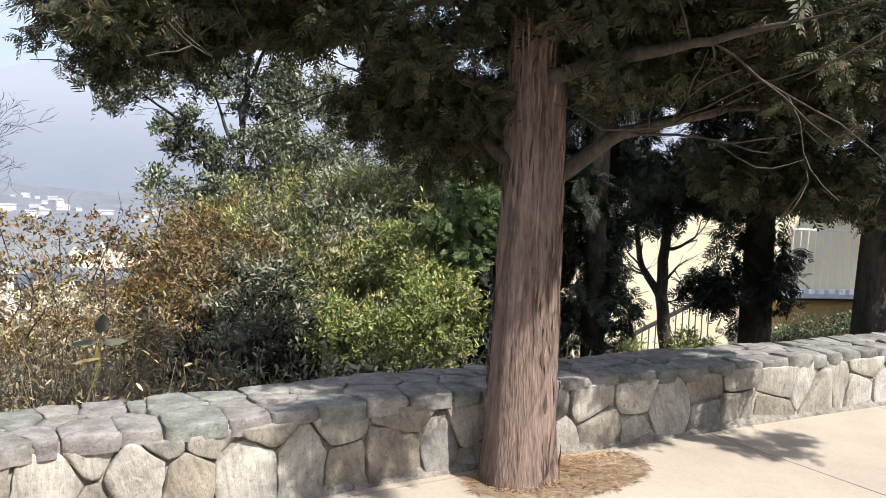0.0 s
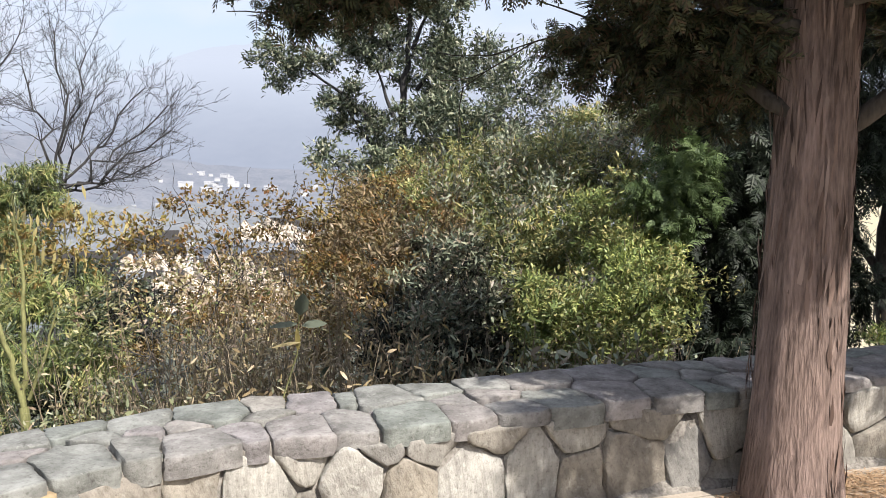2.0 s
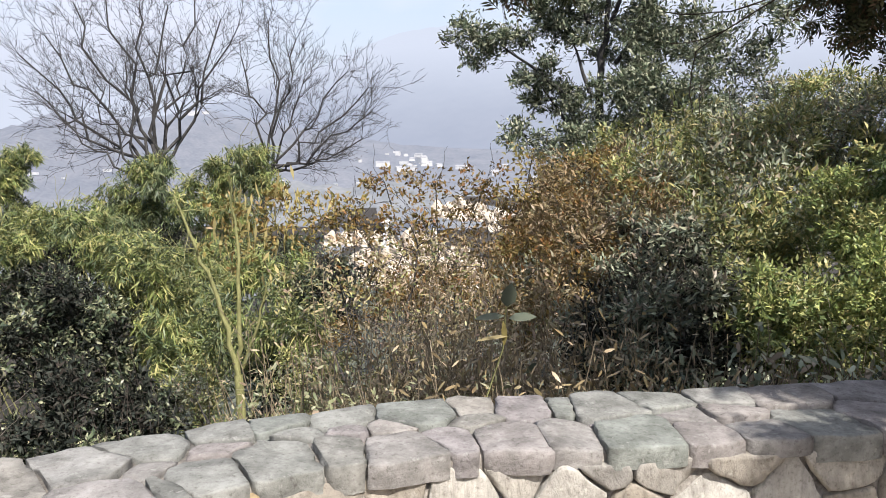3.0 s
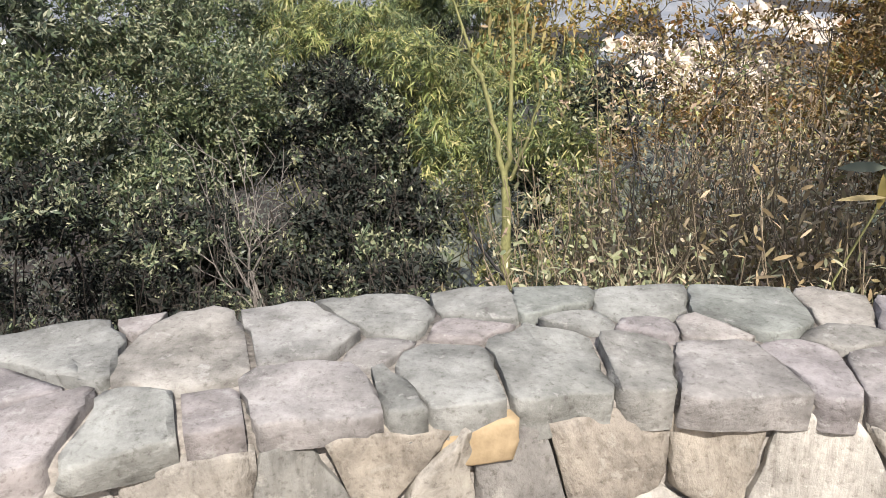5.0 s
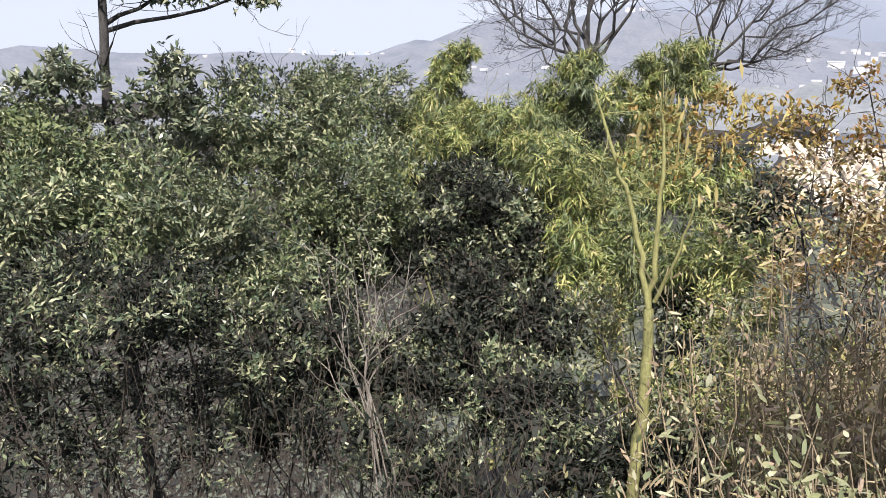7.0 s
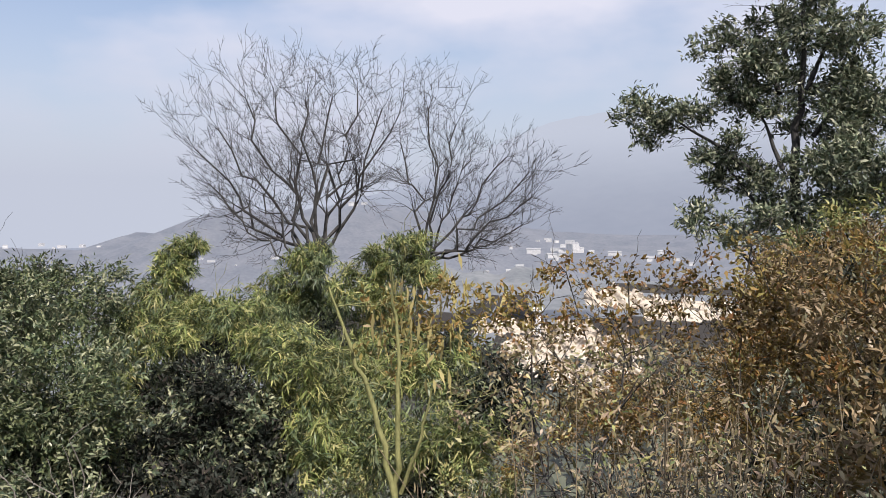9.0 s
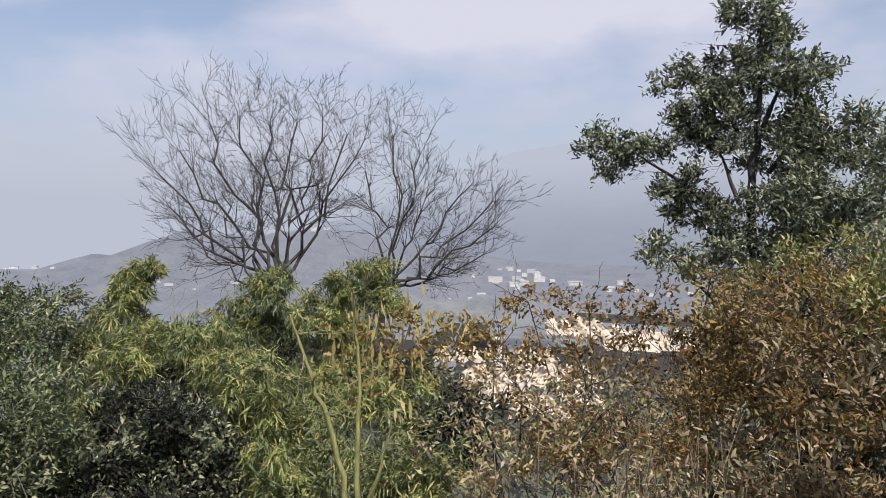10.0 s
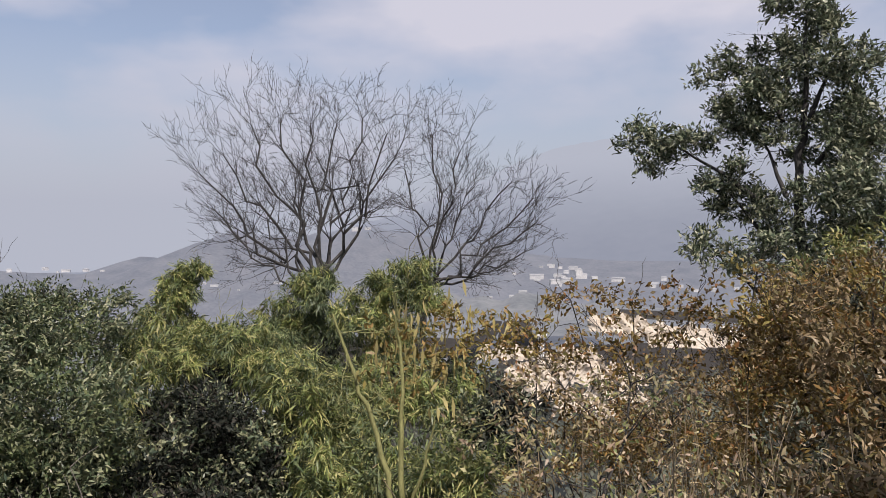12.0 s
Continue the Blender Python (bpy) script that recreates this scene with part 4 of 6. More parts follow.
t4 = thing("cypress_tree", (4.27, 5.37, -0.14), "dark weeping cypress behind the parapet, hanging sprays darkened further for shade", "tree", "conifers behind the wall")
a = np.array((4.27, 5.37, -0.14))
bark_trunk(t4, a - [0, 0, 1.2], a + [0, 0, 4], 0.12, 0.05, 0.03, BARK_DARK, 8)
conifer_foliage(t4, SHADE_CONIFER, [((4.17, 5.46, 1.48), (.5, .5, .5)), ((4.24, 5.41, 0.83), (.4, .4, .55)), ((4.29, 5.36, 0.33), (.36, .36, .4)), ((4.30, 5.88, 0.89), (.5, .5, .6)), ((4.16, 6.00, 0.28), (.5, .5, .5)),
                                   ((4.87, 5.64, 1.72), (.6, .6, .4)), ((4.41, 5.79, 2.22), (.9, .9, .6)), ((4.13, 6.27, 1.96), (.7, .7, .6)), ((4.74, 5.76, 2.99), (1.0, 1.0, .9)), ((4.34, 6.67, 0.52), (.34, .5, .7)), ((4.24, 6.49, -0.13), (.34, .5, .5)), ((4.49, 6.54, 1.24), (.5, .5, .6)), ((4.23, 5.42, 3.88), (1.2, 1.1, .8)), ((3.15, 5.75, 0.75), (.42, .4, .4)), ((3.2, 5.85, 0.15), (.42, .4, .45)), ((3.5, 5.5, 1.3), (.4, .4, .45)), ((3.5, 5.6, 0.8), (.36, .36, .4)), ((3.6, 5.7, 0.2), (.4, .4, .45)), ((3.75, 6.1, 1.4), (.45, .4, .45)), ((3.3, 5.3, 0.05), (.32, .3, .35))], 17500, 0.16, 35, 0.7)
t5 = thing("small_tree", (7.67, 7.64, -0.92), "slender forked dark tree before a cream house", "tree")
limb(t5, [(7.68, 7.62, -1.07), (7.57, 7.74, 0.18), (7.59, 7.72, 0.96), (7.61, 7.70, 1.88)], 0.10, 0.05, BARK_DARK, 41, 3, "trunk")
limb(t5, [(7.56, 7.75, 0.14), (7.37, 7.94, 0.55), (7.30, 8.02, 1.09)], 0.06, 0.03, BARK_DARK, 42, 3)
limb(t5, [(7.46, 7.86, 0.40), (7.18, 8.13, 0.53)], 0.02, 0.008, BARK_DARK, 43, 2)
conifer_foliage(t5, SHADE_CONIFER, [((7.42, 7.90, 1.41), (.8, .8, .5)), ((7.91, 7.37, 1.67), (.9, .9, .5))], 900, 0.26, 36)
y1 = thing("young_conifer", (3.00, 5.47, 0.04), "bright green young conifer among shrubs behind the wall", "tree")
limb(y1, [tuple(np.array((3.00, 5.47, 0.04)) - [0, 0, 1.5]), (2.92, 5.53, 1.84)], 0.05, 0.01, BARK_DARK, 44, 0, "trunk")
conifer_foliage(y1, YOUNG_CONIFER, [((2.92, 5.52, 1.71), (.18, .18, .2)), ((2.95, 5.50, 1.44), (.27, .27, .22)), ((2.92, 5.52, 1.11), (.32, .32, .28))], 2200, 0.12, 37)

# cream house with an outside stair
CREAM = grain_material("cream_render", (0.70, 0.62, 0.43), (0.82, 0.75, 0.56), 0.6, rough=0.9, bump=0.1, fine=30.0)
OCHRE = grain_material("ochre_render", (0.36, 0.23, 0.08), (0.48, 0.33, 0.14), 0.8, rough=0.9, bump=0.1, fine=30.0)
STEPS = grain_material("painted_white_blue", (0.58, 0.64, 0.72), (0.72, 0.77, 0.84), 2.0, rough=0.6, bump=0.05)
BARS = grain_material("white_paint_metal", (0.70, 0.70, 0.68), (0.82, 0.82, 0.80), 3.0, rough=0.4, bump=0.05)
IRON = grain_material("dark_iron", (0.03, 0.03, 0.03), (0.07, 0.065, 0.06), 5.0, rough=0.5, bump=0.1)


def box_between(name, a, b, w, h, mat, parent, label=""):
    """A bar with a rectangular section from a to b."""
    a, b = Vector(a), Vector(b)
    d = b - a
    bm = bmesh.new()
    bmesh.ops.create_cube(bm, size=1)
    bmesh.ops.scale(bm, vec=(w, h, d.length), verts=bm.verts)
    bmesh.ops.bevel(bm, geom=bm.edges[:], offset=min(w, h) * 0.12, segments=1, affect="EDGES")
    side = d.cross(Vector((0, 0, 1)))
    if side.length < 1e-4:
        side = HOUSE_U.copy()
    side.normalize()
    fw = side.cross(d.normalized())
    m = Matrix((side, fw, d.normalized())).transposed().to_4x4()
    bmesh.ops.transform(bm, matrix=Matrix.Translation((a + b) / 2) @ m, verts=bm.verts)
    bmesh.ops.recalc_face_normals(bm, faces=bm.faces)
    return part(name, bm, mat, parent, label)


HL = Vector((13.55, 15.86, -2.90))
HR = HL + Vector((0.93, -0.36, 0)) * 16
HOUSE_U = (HR - HL)
HOUSE_U.z = 0
HOUSE_U.normalize()
HOUSE_N = Vector((HOUSE_U.y, -HOUSE_U.x, 0))
if HOUSE_N.dot(Vector((-1, -1, 0))) < 0:
    HOUSE_N = -HOUSE_N


def on_house(px_u, z, out):
    return Vector((HL.x, HL.y, z)) + HOUSE_U * px_u + HOUSE_N * out


hw = (HR - HL).length
house = thing("house", (HL.x, HL.y, -2.6), "cream rendered house with outside stair behind dark conifers", "house")
box_between("wall", on_house(-1.5, -0.4, -0.2), on_house(hw + 3, -0.4, -0.2), 0.4, 5.8, CREAM, house)
box_between("eave", on_house(-2.4, 2.6, 0.0), on_house(hw + 3.4, 2.6, 0.0), 1.2, 0.25, ROOF, house, "dark roof edge")
z_st = -0.85
u_a = (Vector((17.91, 13.21, -0.87)) - HL).dot(HOUSE_U)
u_b = hw + 2
box_between("lower_wall", on_house(u_a - 0.2, z_st - 0.75, 0.5), on_house(u_b, z_st - 0.75, 0.5), 1.0, 1.2, OCHRE, house, "ochre plinth wall")
box_between("stair_slab", on_house(u_a, z_st, 0.62), on_house(u_b, z_st, 0.62), 1.2, 0.14, STEPS, house, "blue-white painted slab edge")
for k in range(14):
    u = u_a + 0.15 + k * 0.30
    box_between("slab_bracket", on_house(u, z_st + 0.05, 1.24), on_house(u, z_st + 0.19, 1.24), 0.12, 0.04, STEPS, house)
rail = thing("balcony_railing", tuple(on_house(u_a, z_st + 0.1, 1.0)), "white metal bar railing on the raised stair landing", "railing")
box_between("handrail", on_house(u_a + 0.1, z_st + 1.75, 1.05), on_house(u_b, z_st + 1.75, 1.05), 0.05, 0.05, BARS, rail)
for k in range(26):
    u = u_a + 0.1 + k * 0.22
    box_between("baluster", on_house(u, z_st + 0.06, 1.05), on_house(u, z_st + 1.73, 1.05), 0.022, 0.022, BARS, rail)
sr = thing("stair_railing", (13.26, 14.69, -2.63), "sloping dark iron handrail with thin white balusters", "railing")
A, B = Vector((13.10, 14.75, -2.31)), Vector((15.78, 13.71, -0.84))
box_between("handrail", A, B, 0.09, 0.10, IRON, sr, "dark iron handrail")
for k in range(16):
    p = A.lerp(B, (k + 0.5) / 16)
    box_between("baluster", p - Vector((0, 0, 1.1)), p - Vector((0, 0, 0.05)), 0.025, 0.025, IRON, sr)
plant("hedge", "clipped dark green hedge before the ochre plinth", "hedge", BROADLEAF, [((13.78, 9.53, -0.98), (.7, .5, .3)), ((14.15, 8.94, -0.84), (.6, .5, .3)), ((13.49, 9.95, -1.09), (.4, .5, .25))], 3000, 0.09, 0.04, 61)
plant("low_shrub", "small sunlit pale green shrub at the wall's back", "shrub", LIME, [((4.45, 4.49, 0.28), (.22, .2, .10)), ((4.13, 4.82, 0.19), (.14, .15, .08))], 900, 0.05, 0.02, 62, spread=0.05)

# ---- shrubs on the slope behind the wall ----
plant("lime_shrub", "sunlit lime-green small-leaved shrub behind the stone wall", "shrub", LIME,
      [((2.30, 5.16, 0.32), (.45, .45, .30)), ((2.60, 5.22, 0.54), (.36, .36, .32)), ((2.02, 5.31, 0.34), (.32, .32, .24)), ((2.62, 5.55, 0.70), (.34, .34, .3)), ((1.76, 5.32, 0.46), (.32, .32, .24)), ((1.83, 5.07, 0.28), (.34, .3, .2)), ((2.67, 5.87, 0.89), (.42, .42, .3))], 25000, 0.05, 0.021, 63, spread=0.06)
plant("tall_olive_shrub", "tall olive and yellow-green shrub catching sun at its top", "shrub", OLIVE,
      [((2.80, 7.81, 1.24), (.75, .75, .42)), ((3.41, 7.75, 1.38), (.65, .65, .4)), ((2.25, 7.81, 0.94), (.6, .6, .5)), ((2.92, 6.87, 0.85), (.75, .75, .5)), ((2.30, 6.72, 0.61), (.6, .6, .5)), ((3.67, 7.14, 1.11), (.5, .5, .5)), ((4.12, 7.81, 1.58), (.4, .4, .4))], 24000, 0.075, 0.026, 64, spread=0.08)
plant("dark_shrub", "grey-green shrub standing in the cedar's shade", "shrub", GREYLEAF,
      [((1.18, 5.53, 0.24), (.46, .46, .34)), ((1.48, 5.96, 0.49), (.5, .5, .34)), ((0.88, 5.31, 0.19), (.34, .34, .26)), ((1.52, 5.53, 0.11), (.3, .3, .22))], 12000, 0.06, 0.024, 65, spread=0.07)
plant("grey_shrub", "dry greyish shrub with mixed brown leaves", "shrub", RUSSET,
      [((1.66, 7.38, 0.70), (.55, .55, .36)), ((1.08, 6.91, 0.50), (.45, .45, .36)), ((1.59, 8.22, 0.90), (.5, .5, .3)), ((0.74, 6.16, 0.26), (.4, .4, .3))], 6500, 0.065, 0.024, 66, spread=0.09)

# dry weeds and canes along the back of the wall
rng = np.random.default_rng(88)


def weed_bed(name, label, spots, leaf, stem_mat, tall, seed, n_leaf, length, width):
    rng = np.random.default_rng(seed)
    acc, lf = Acc(), Acc()
    for x, y in spots:
        z0 = float(land(x, y))
        h = rng.uniform(*tall)
        tip = (x + rng.normal(0, 0.28), y + rng.normal(0, 0.28), h)
        p = bent(rng, (x, y, z0 - 0.05), tip, 0.06, 6)
        tube(acc, p, np.linspace(0.0045, 0.002, 6), 4)
        k = rng.integers(n_leaf[0], n_leaf[1])
        t = rng.uniform(0.3, 1.0, k)
        q = np.array([p[0] + (p[-1] - p[0]) * v for v in t]) + rng.normal(0, 0.07, (k, 3))
        blades(lf, q, rng.normal(0, 1, (k, 3)) + [0, 0, -0.1], rng.normal(0, 0.6, (k, 3)) + [0, 0, 1], length * rng.uniform(0.5, 1.3, k), width * rng.uniform(0.6, 1.3, k))
    ob = thing(name, (spots[0][0], spots[0][1], float(land(*spots[0]))), label, "weeds", kind="stuff")
    child("stem", acc.mesh("stem", stem_mat, True), ob)
    child("foliage", lf.mesh("foliage", leaf), ob)


def behind(s_lo, s_hi, o_lo, o_hi, n, rng):
    return [on_wall(rng.uniform(s_lo, s_hi), rng.uniform(o_lo, o_hi), 0)[:2] for _ in range(n)]


weed_bed("dry_weeds", "tall dry straw-coloured weeds crowding behind the wall", behind(-0.15, 1.0, 0.75, 1.9, 200, rng), DRYLEAF, DRY_STEM, (0.05, 0.55), 89, (16, 32), 0.05, 0.014)
weed_bed("dry_weeds", "thin dry canes with sparse leaves behind the wall", behind(-0.25, 0.9, 1.5, 3.4, 220, rng), STRAW, DRY_STEM, (-0.1, 0.6), 90, (20, 40), 0.045, 0.016)
weed_bed("green_weeds", "pale broad-leaved weeds leaning over the wall's back", behind(-0.60, 0.0, 0.72, 1.6, 150, rng), WEED, DRY_STEM, (-0.25, 0.38), 91, (26, 44), 0.042, 0.014)
weed_bed("dark_weeds", "shaded low weeds under the shrubs", behind(0.8, 2.6, 0.7, 1.5, 260, rng), GREYLEAF, DRY_STEM, (0.1, 0.45), 92, (10, 20), 0.06, 0.024)
weed_bed("olive_weeds", "sunlit olive and straw weeds with thin stems", behind(-0.5, 0.3, 1.0, 3.6, 360, rng), STRAW, DRY_STEM, (-0.7, 0.16), 97, (18, 34), 0.055, 0.014)
weed_bed("dry_weeds", "pale dry grass stems and leaves on the slope", behind(-0.4, 0.3, 0.9, 3.2, 170, rng), DRYLEAF, DRY_STEM, (-0.6, 0.25), 99, (8, 16), 0.06, 0.011)
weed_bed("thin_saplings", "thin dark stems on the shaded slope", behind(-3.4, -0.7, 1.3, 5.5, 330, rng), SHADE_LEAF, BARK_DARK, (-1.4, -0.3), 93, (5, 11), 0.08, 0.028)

# one broad-leaved weed that stands out of the dry stems
bw = thing("broad_leaved_weed", (0.06, 4.25, float(land(0.06, 4.25))), "weed with large grey-green leaves and one yellow shoot", "plant")
acc = Acc()
tube(acc, bent(np.random.default_rng(301), (0.06, 4.25, float(land(0.06, 4.25)) - 0.03), (0.05, 4.22, 0.70), 0.02, 7), np.linspace(0.006, 0.003, 7), 5)
child("stem", acc.mesh("stem", BARK_GREEN, True), bw)
BROAD = leaf_material("downy_grey_leaf", [(0.085, 0.105, 0.07), (0.12, 0.135, 0.095)], 0.2, 0.7)
for at, way, face_up, ln, wd, mat in (((0.05, 4.22, 0.66), (0.1, -0.3, 0.7), (0.1, -1, 0.3), 0.10, 0.075, BROAD), ((0.06, 4.22, 0.61), (1, -0.2, 0.25), (0, -0.6, 1), 0.11, 0.06, BROAD),
                                      ((0.04, 4.22, 0.62), (-1, -0.1, 0.1), (0, -0.5, 1), 0.12, 0.05, BROAD), ((0.04, 4.21, 0.50), (0.02, -0.1, 1), (0.3, -1, 0), 0.10, 0.03, GOLD), ((0.05, 4.20, 0.54), (-1, -0.2, 0.05), (0, -0.7, 1), 0.13, 0.022, DRYLEAF)):
    acc = Acc()
    blades(acc, np.array([at]), np.array([way], float), np.array([face_up], float), [ln], [wd])
    child("leaf", acc.mesh("leaf", mat, True), bw)

plant("russet_shrub", "sparse russet shrub with dry hanging leaves", "shrub", STRAW,
      [((-0.74, 7.45, 0.15), (.55, .6, .25)), ((-0.14, 6.85, -0.02), (.5, .5, .28)), ((0.49, 6.98, 0.02), (.5, .5, .32)), ((-0.05, 8.25, 0.35), (.8, .5, .3))], 1700, 0.056, 0.024, 67, BARK_GREY, spread=0.14, shell=0.1)
plant("autumn_shrub", "tall autumn shrub with orange, yellow and olive leaves", "shrub", AUTUMN,
      [((2.18, 11.10, 0.72), (.6, .65, .4)), ((2.91, 11.35, 1.04), (.65, .7, .42)), ((1.47, 10.28, 0.47), (.45, .5, .35)), ((1.89, 9.61, 0.45), (.8, .7, .6)), ((1.19, 9.32, 0.06), (.7, .7, .5))], 21000, 0.066, 0.03, 68, BARK_GREY, spread=0.12)
plant("thin_autumn_shrub", "thin-leaved autumn shrub with the valley showing through", "shrub", AUTUMN,
      [((-0.29, 11.10, 0.79), (.45, .4, .2)), ((0.36, 11.04, 0.80), (.5, .5, .22)), ((0.98, 10.92, 0.75), (.5, .5, .3)), ((-0.67, 10.62, 0.30), (.5, .5, .3)), ((0.18, 10.56, 0.32), (.7, .6, .35)), ((0.77, 9.95, 0.30), (.6, .6, .3)), ((-0.41, 10.11, -0.01), (.6, .5, .3))], 2100, 0.075, 0.045, 98, BARK_GREY, 0.018, spread=0.13, shell=0.1, per=5)
plant("autumn_shrub", "brown and olive autumn shrub with many fine twigs", "shrub", AUTUMN,
      [((1.67, 8.29, 0.22), (.8, .7, .6)), ((-0.04, 9.17, -0.36), (.5, .45, .28)), ((-0.74, 9.62, -0.74), (.35, .35, .25)), ((-0.35, 10.20, -0.47), (.5, .45, .25)), ((0.36, 9.92, -0.23), (.45, .45, .22)), ((0.33, 8.51, -0.18), (.6, .5, .4)), ((0.82, 7.76, -0.05), (.65, .55, .45))], 13500, 0.052, 0.022, 69, BARK_GREY, spread=0.11)
plant("golden_shrub", "shrub with golden-yellow leaves catching the sun", "shrub", GOLD,
      [((1.65, 10.02, 0.71), (.6, .5, .25)), ((1.49, 10.49, 1.12), (.4, .4, .2)), ((2.00, 9.89, 0.93), (.5, .4, .3))], 1100, 0.09, 0.05, 70, BARK_GREY, spread=0.16)
plant("hedge_shrub", "dense dark shrub in shade at the slope's edge", "shrub", GREYLEAF,
      [((1.42, 7.31, 0.09), (.7, .6, .6)), ((2.28, 9.45, 0.57), (.7, .7, .6))], 7000, 0.07, 0.03, 71)

# ---- evergreen tree on the slope ----
eroot = (5.6, 20.6, float(land(5.6, 20.6)))
et = thing("evergreen_tree", eroot, "tall evergreen tree with layered grey-green boughs", "tree")
limb(et, [(5.6, 20.6, eroot[2] - 0.1), (5.48, 20.54, 0.88), (5.34, 20.59, 2.67), (5.49, 20.54, 4.66), (5.55, 20.52, 6.67)], 0.16, 0.03, BARK_GREY, 51, 3, "trunk")
ELIMB = [(4.66, 20.81, 3.83), (2.87, 21.26, 3.79), (4.43, 20.88, 5.52), (6.47, 20.16, 4.56), (6.67, 20.08, 2.84), (3.96, 21.01, 2.69), (3.48, 21.13, 1.52), (6.07, 20.32, 5.59), (4.89, 20.74, 6.24)]
for k, q in enumerate(ELIMB):
    limb(et, [(q[0] * 0.35 + 5.35 * 0.65, 20.6, q[2] - 1.3), q], 0.06, 0.02, BARK_GREY, 52 + k, 4)
crown("foliage", et, EVERGREEN, [((5.55, 20.52, 6.79), (1.01, 1.01, 1.01)), ((5.44, 20.56, 5.67), (1.46, 1.46, 0.90)), ((3.97, 21.00, 5.56), (0.84, 0.84, 0.45)), ((4.55, 20.84, 4.61), (1.12, 1.12, 0.67)), ((2.11, 21.39, 4.29), (.5, .5, .3)), ((2.23, 21.37, 3.41), (.45, .45, .25)), ((2.43, 21.34, 3.94), (0.84, 0.84, 0.47)), ((3.48, 21.12, 4.02), (0.78, 0.78, 0.45)),
     ((5.63, 21.12, 4.25), (1.68, 1.46, 1.01)), ((6.67, 20.08, 3.93), (1.34, 1.34, 1.01)), ((6.58, 20.12, 5.41), (0.78, 0.78, 0.67)), ((3.96, 21.01, 2.95), (1.01, 1.01, 0.56)), ((4.54, 20.85, 2.29), (0.90, 0.90, 0.56)), ((3.27, 20.76, 1.52), (0.62, 0.62, 0.39)),
     ((6.04, 19.69, 2.69), (1.23, 1.23, 0.78)), ((6.54, 19.04, 2.06), (1.46, 1.46, 1.01)), ((5.44, 19.92, 1.74), (1.34, 1.34, 0.67)), ((4.14, 19.92, 1.14), (1.12, 1.12, 0.56)), ((7.96, 19.47, 3.58), (1.46, 1.46, 1.46)), ((7.49, 18.58, 1.59), (1.79, 1.57, 1.46))], 52000, 0.15, 0.05, 72, shell=0.25, per=9, spread=0.22)
plant("slope_tree", "yellowing broadleaf trees on the slope beyond", "tree", OLIVE,
      [((6.01, 13.46, 1.49), (1.2, 1.2, .6)), ((4.75, 12.96, 1.11), (1.0, 1.0, .6)), ((3.15, 12.50, 0.94), (.9, .9, .6)), ((7.32, 13.87, 2.12), (1.0, 1.0, .6)), ((3.88, 10.06, 0.45), (1.0, 1.0, .7)), ((2.73, 10.00, 0.33), (.8, .8, .6))], 22000, 0.11, 0.04, 73, BARK_GREY, 0.05, spread=0.15)


# ---- leafless trees ----
def bare_tree(root, fork, ends, r, seed, label):
    rng = np.random.default_rng(seed)
    root, fork = np.array(root, float), np.array(fork, float)
    ob = thing("bare_tree", root, label, "tree", "leafless trees")
    acc = Acc()
    tube(acc, bent(rng, root - [0, 0, 0.2], fork, 0.02, 6), np.linspace(r * 1.15, r * 0.85, 6), 8)
    child("trunk", acc.mesh("trunk", BARK_GREY, True), ob)
    for e in ends:
        e = np.array(e, float)
        acc = Acc()
        ln = np.linalg.norm(e - fork)
        low = fork - (fork - root) * rng.uniform(0.0, 0.10)
        p = bent(rng, low, fork + (e - fork) * 0.74, 0.045, 9, -0.06 if abs(e[0] - fork[0]) > 2.5 else 0.0)
        rr = np.linspace(r * 0.46, 0.020, 9)
        tube(acc, p, rr, 6)
        for k in range(3, 9):
            tan = unit(p[k] - p[k - 1])
            for _ in range(3):
                nd = unit(tan + rng.normal(0, 0.52, 3) * [1, 0.8, 0.7] + [0, 0, 0.12])
                branchy(rng, acc, p[k], nd, ln * rng.uniform(0.10, 0.17), max(0.010, rr[k] * 0.45), 3, 0.50, 0.08, (2, 3), 3, None, 0.035, 0.0058)
        child("limb", acc.mesh("limb", BARK_GREY, True), ob)


bare_tree((-7.09, 25.90, -4.11), (-6.88, 25.90, 0.70),
          [(-12.18, 25.90, 4.83), (-11.81, 26.50, 3.36), (-10.89, 25.29, 5.50), (-9.97, 25.91, 6.91), (-8.90, 26.50, 7.17), (-7.27, 25.28, 6.67), (-6.29, 25.92, 6.86), (-5.34, 26.49, 7.15), (-4.09, 25.28, 6.29), (-3.52, 25.94, 6.12), (-5.79, 26.49, 4.81)], 0.14, 101, "leafless tree with a wide fan of fine grey branches")
bare_tree((-4.87, 26.80, -3.82), (-3.60, 26.80, 0.51),
          [(-4.77, 26.80, 5.11), (-3.66, 27.40, 6.63), (-2.39, 26.19, 5.74), (-1.82, 26.81, 4.35), (-0.31, 27.40, 4.53), (0.65, 26.18, 3.81), (0.75, 26.82, 2.79), (0.31, 27.39, 1.61), (-0.85, 26.18, 0.91)], 0.11, 102, "smaller leafless tree leaning with fine grey branches")
bare_tree((-7.60, 25.40, -4.04), (-7.51, 25.40, 0.55), [(-10.49, 25.40, 2.65), (-8.89, 25.40, 3.84), (-7.65, 25.40, 4.51)], 0.08, 103, "slim leafless stem beside the larger tree")

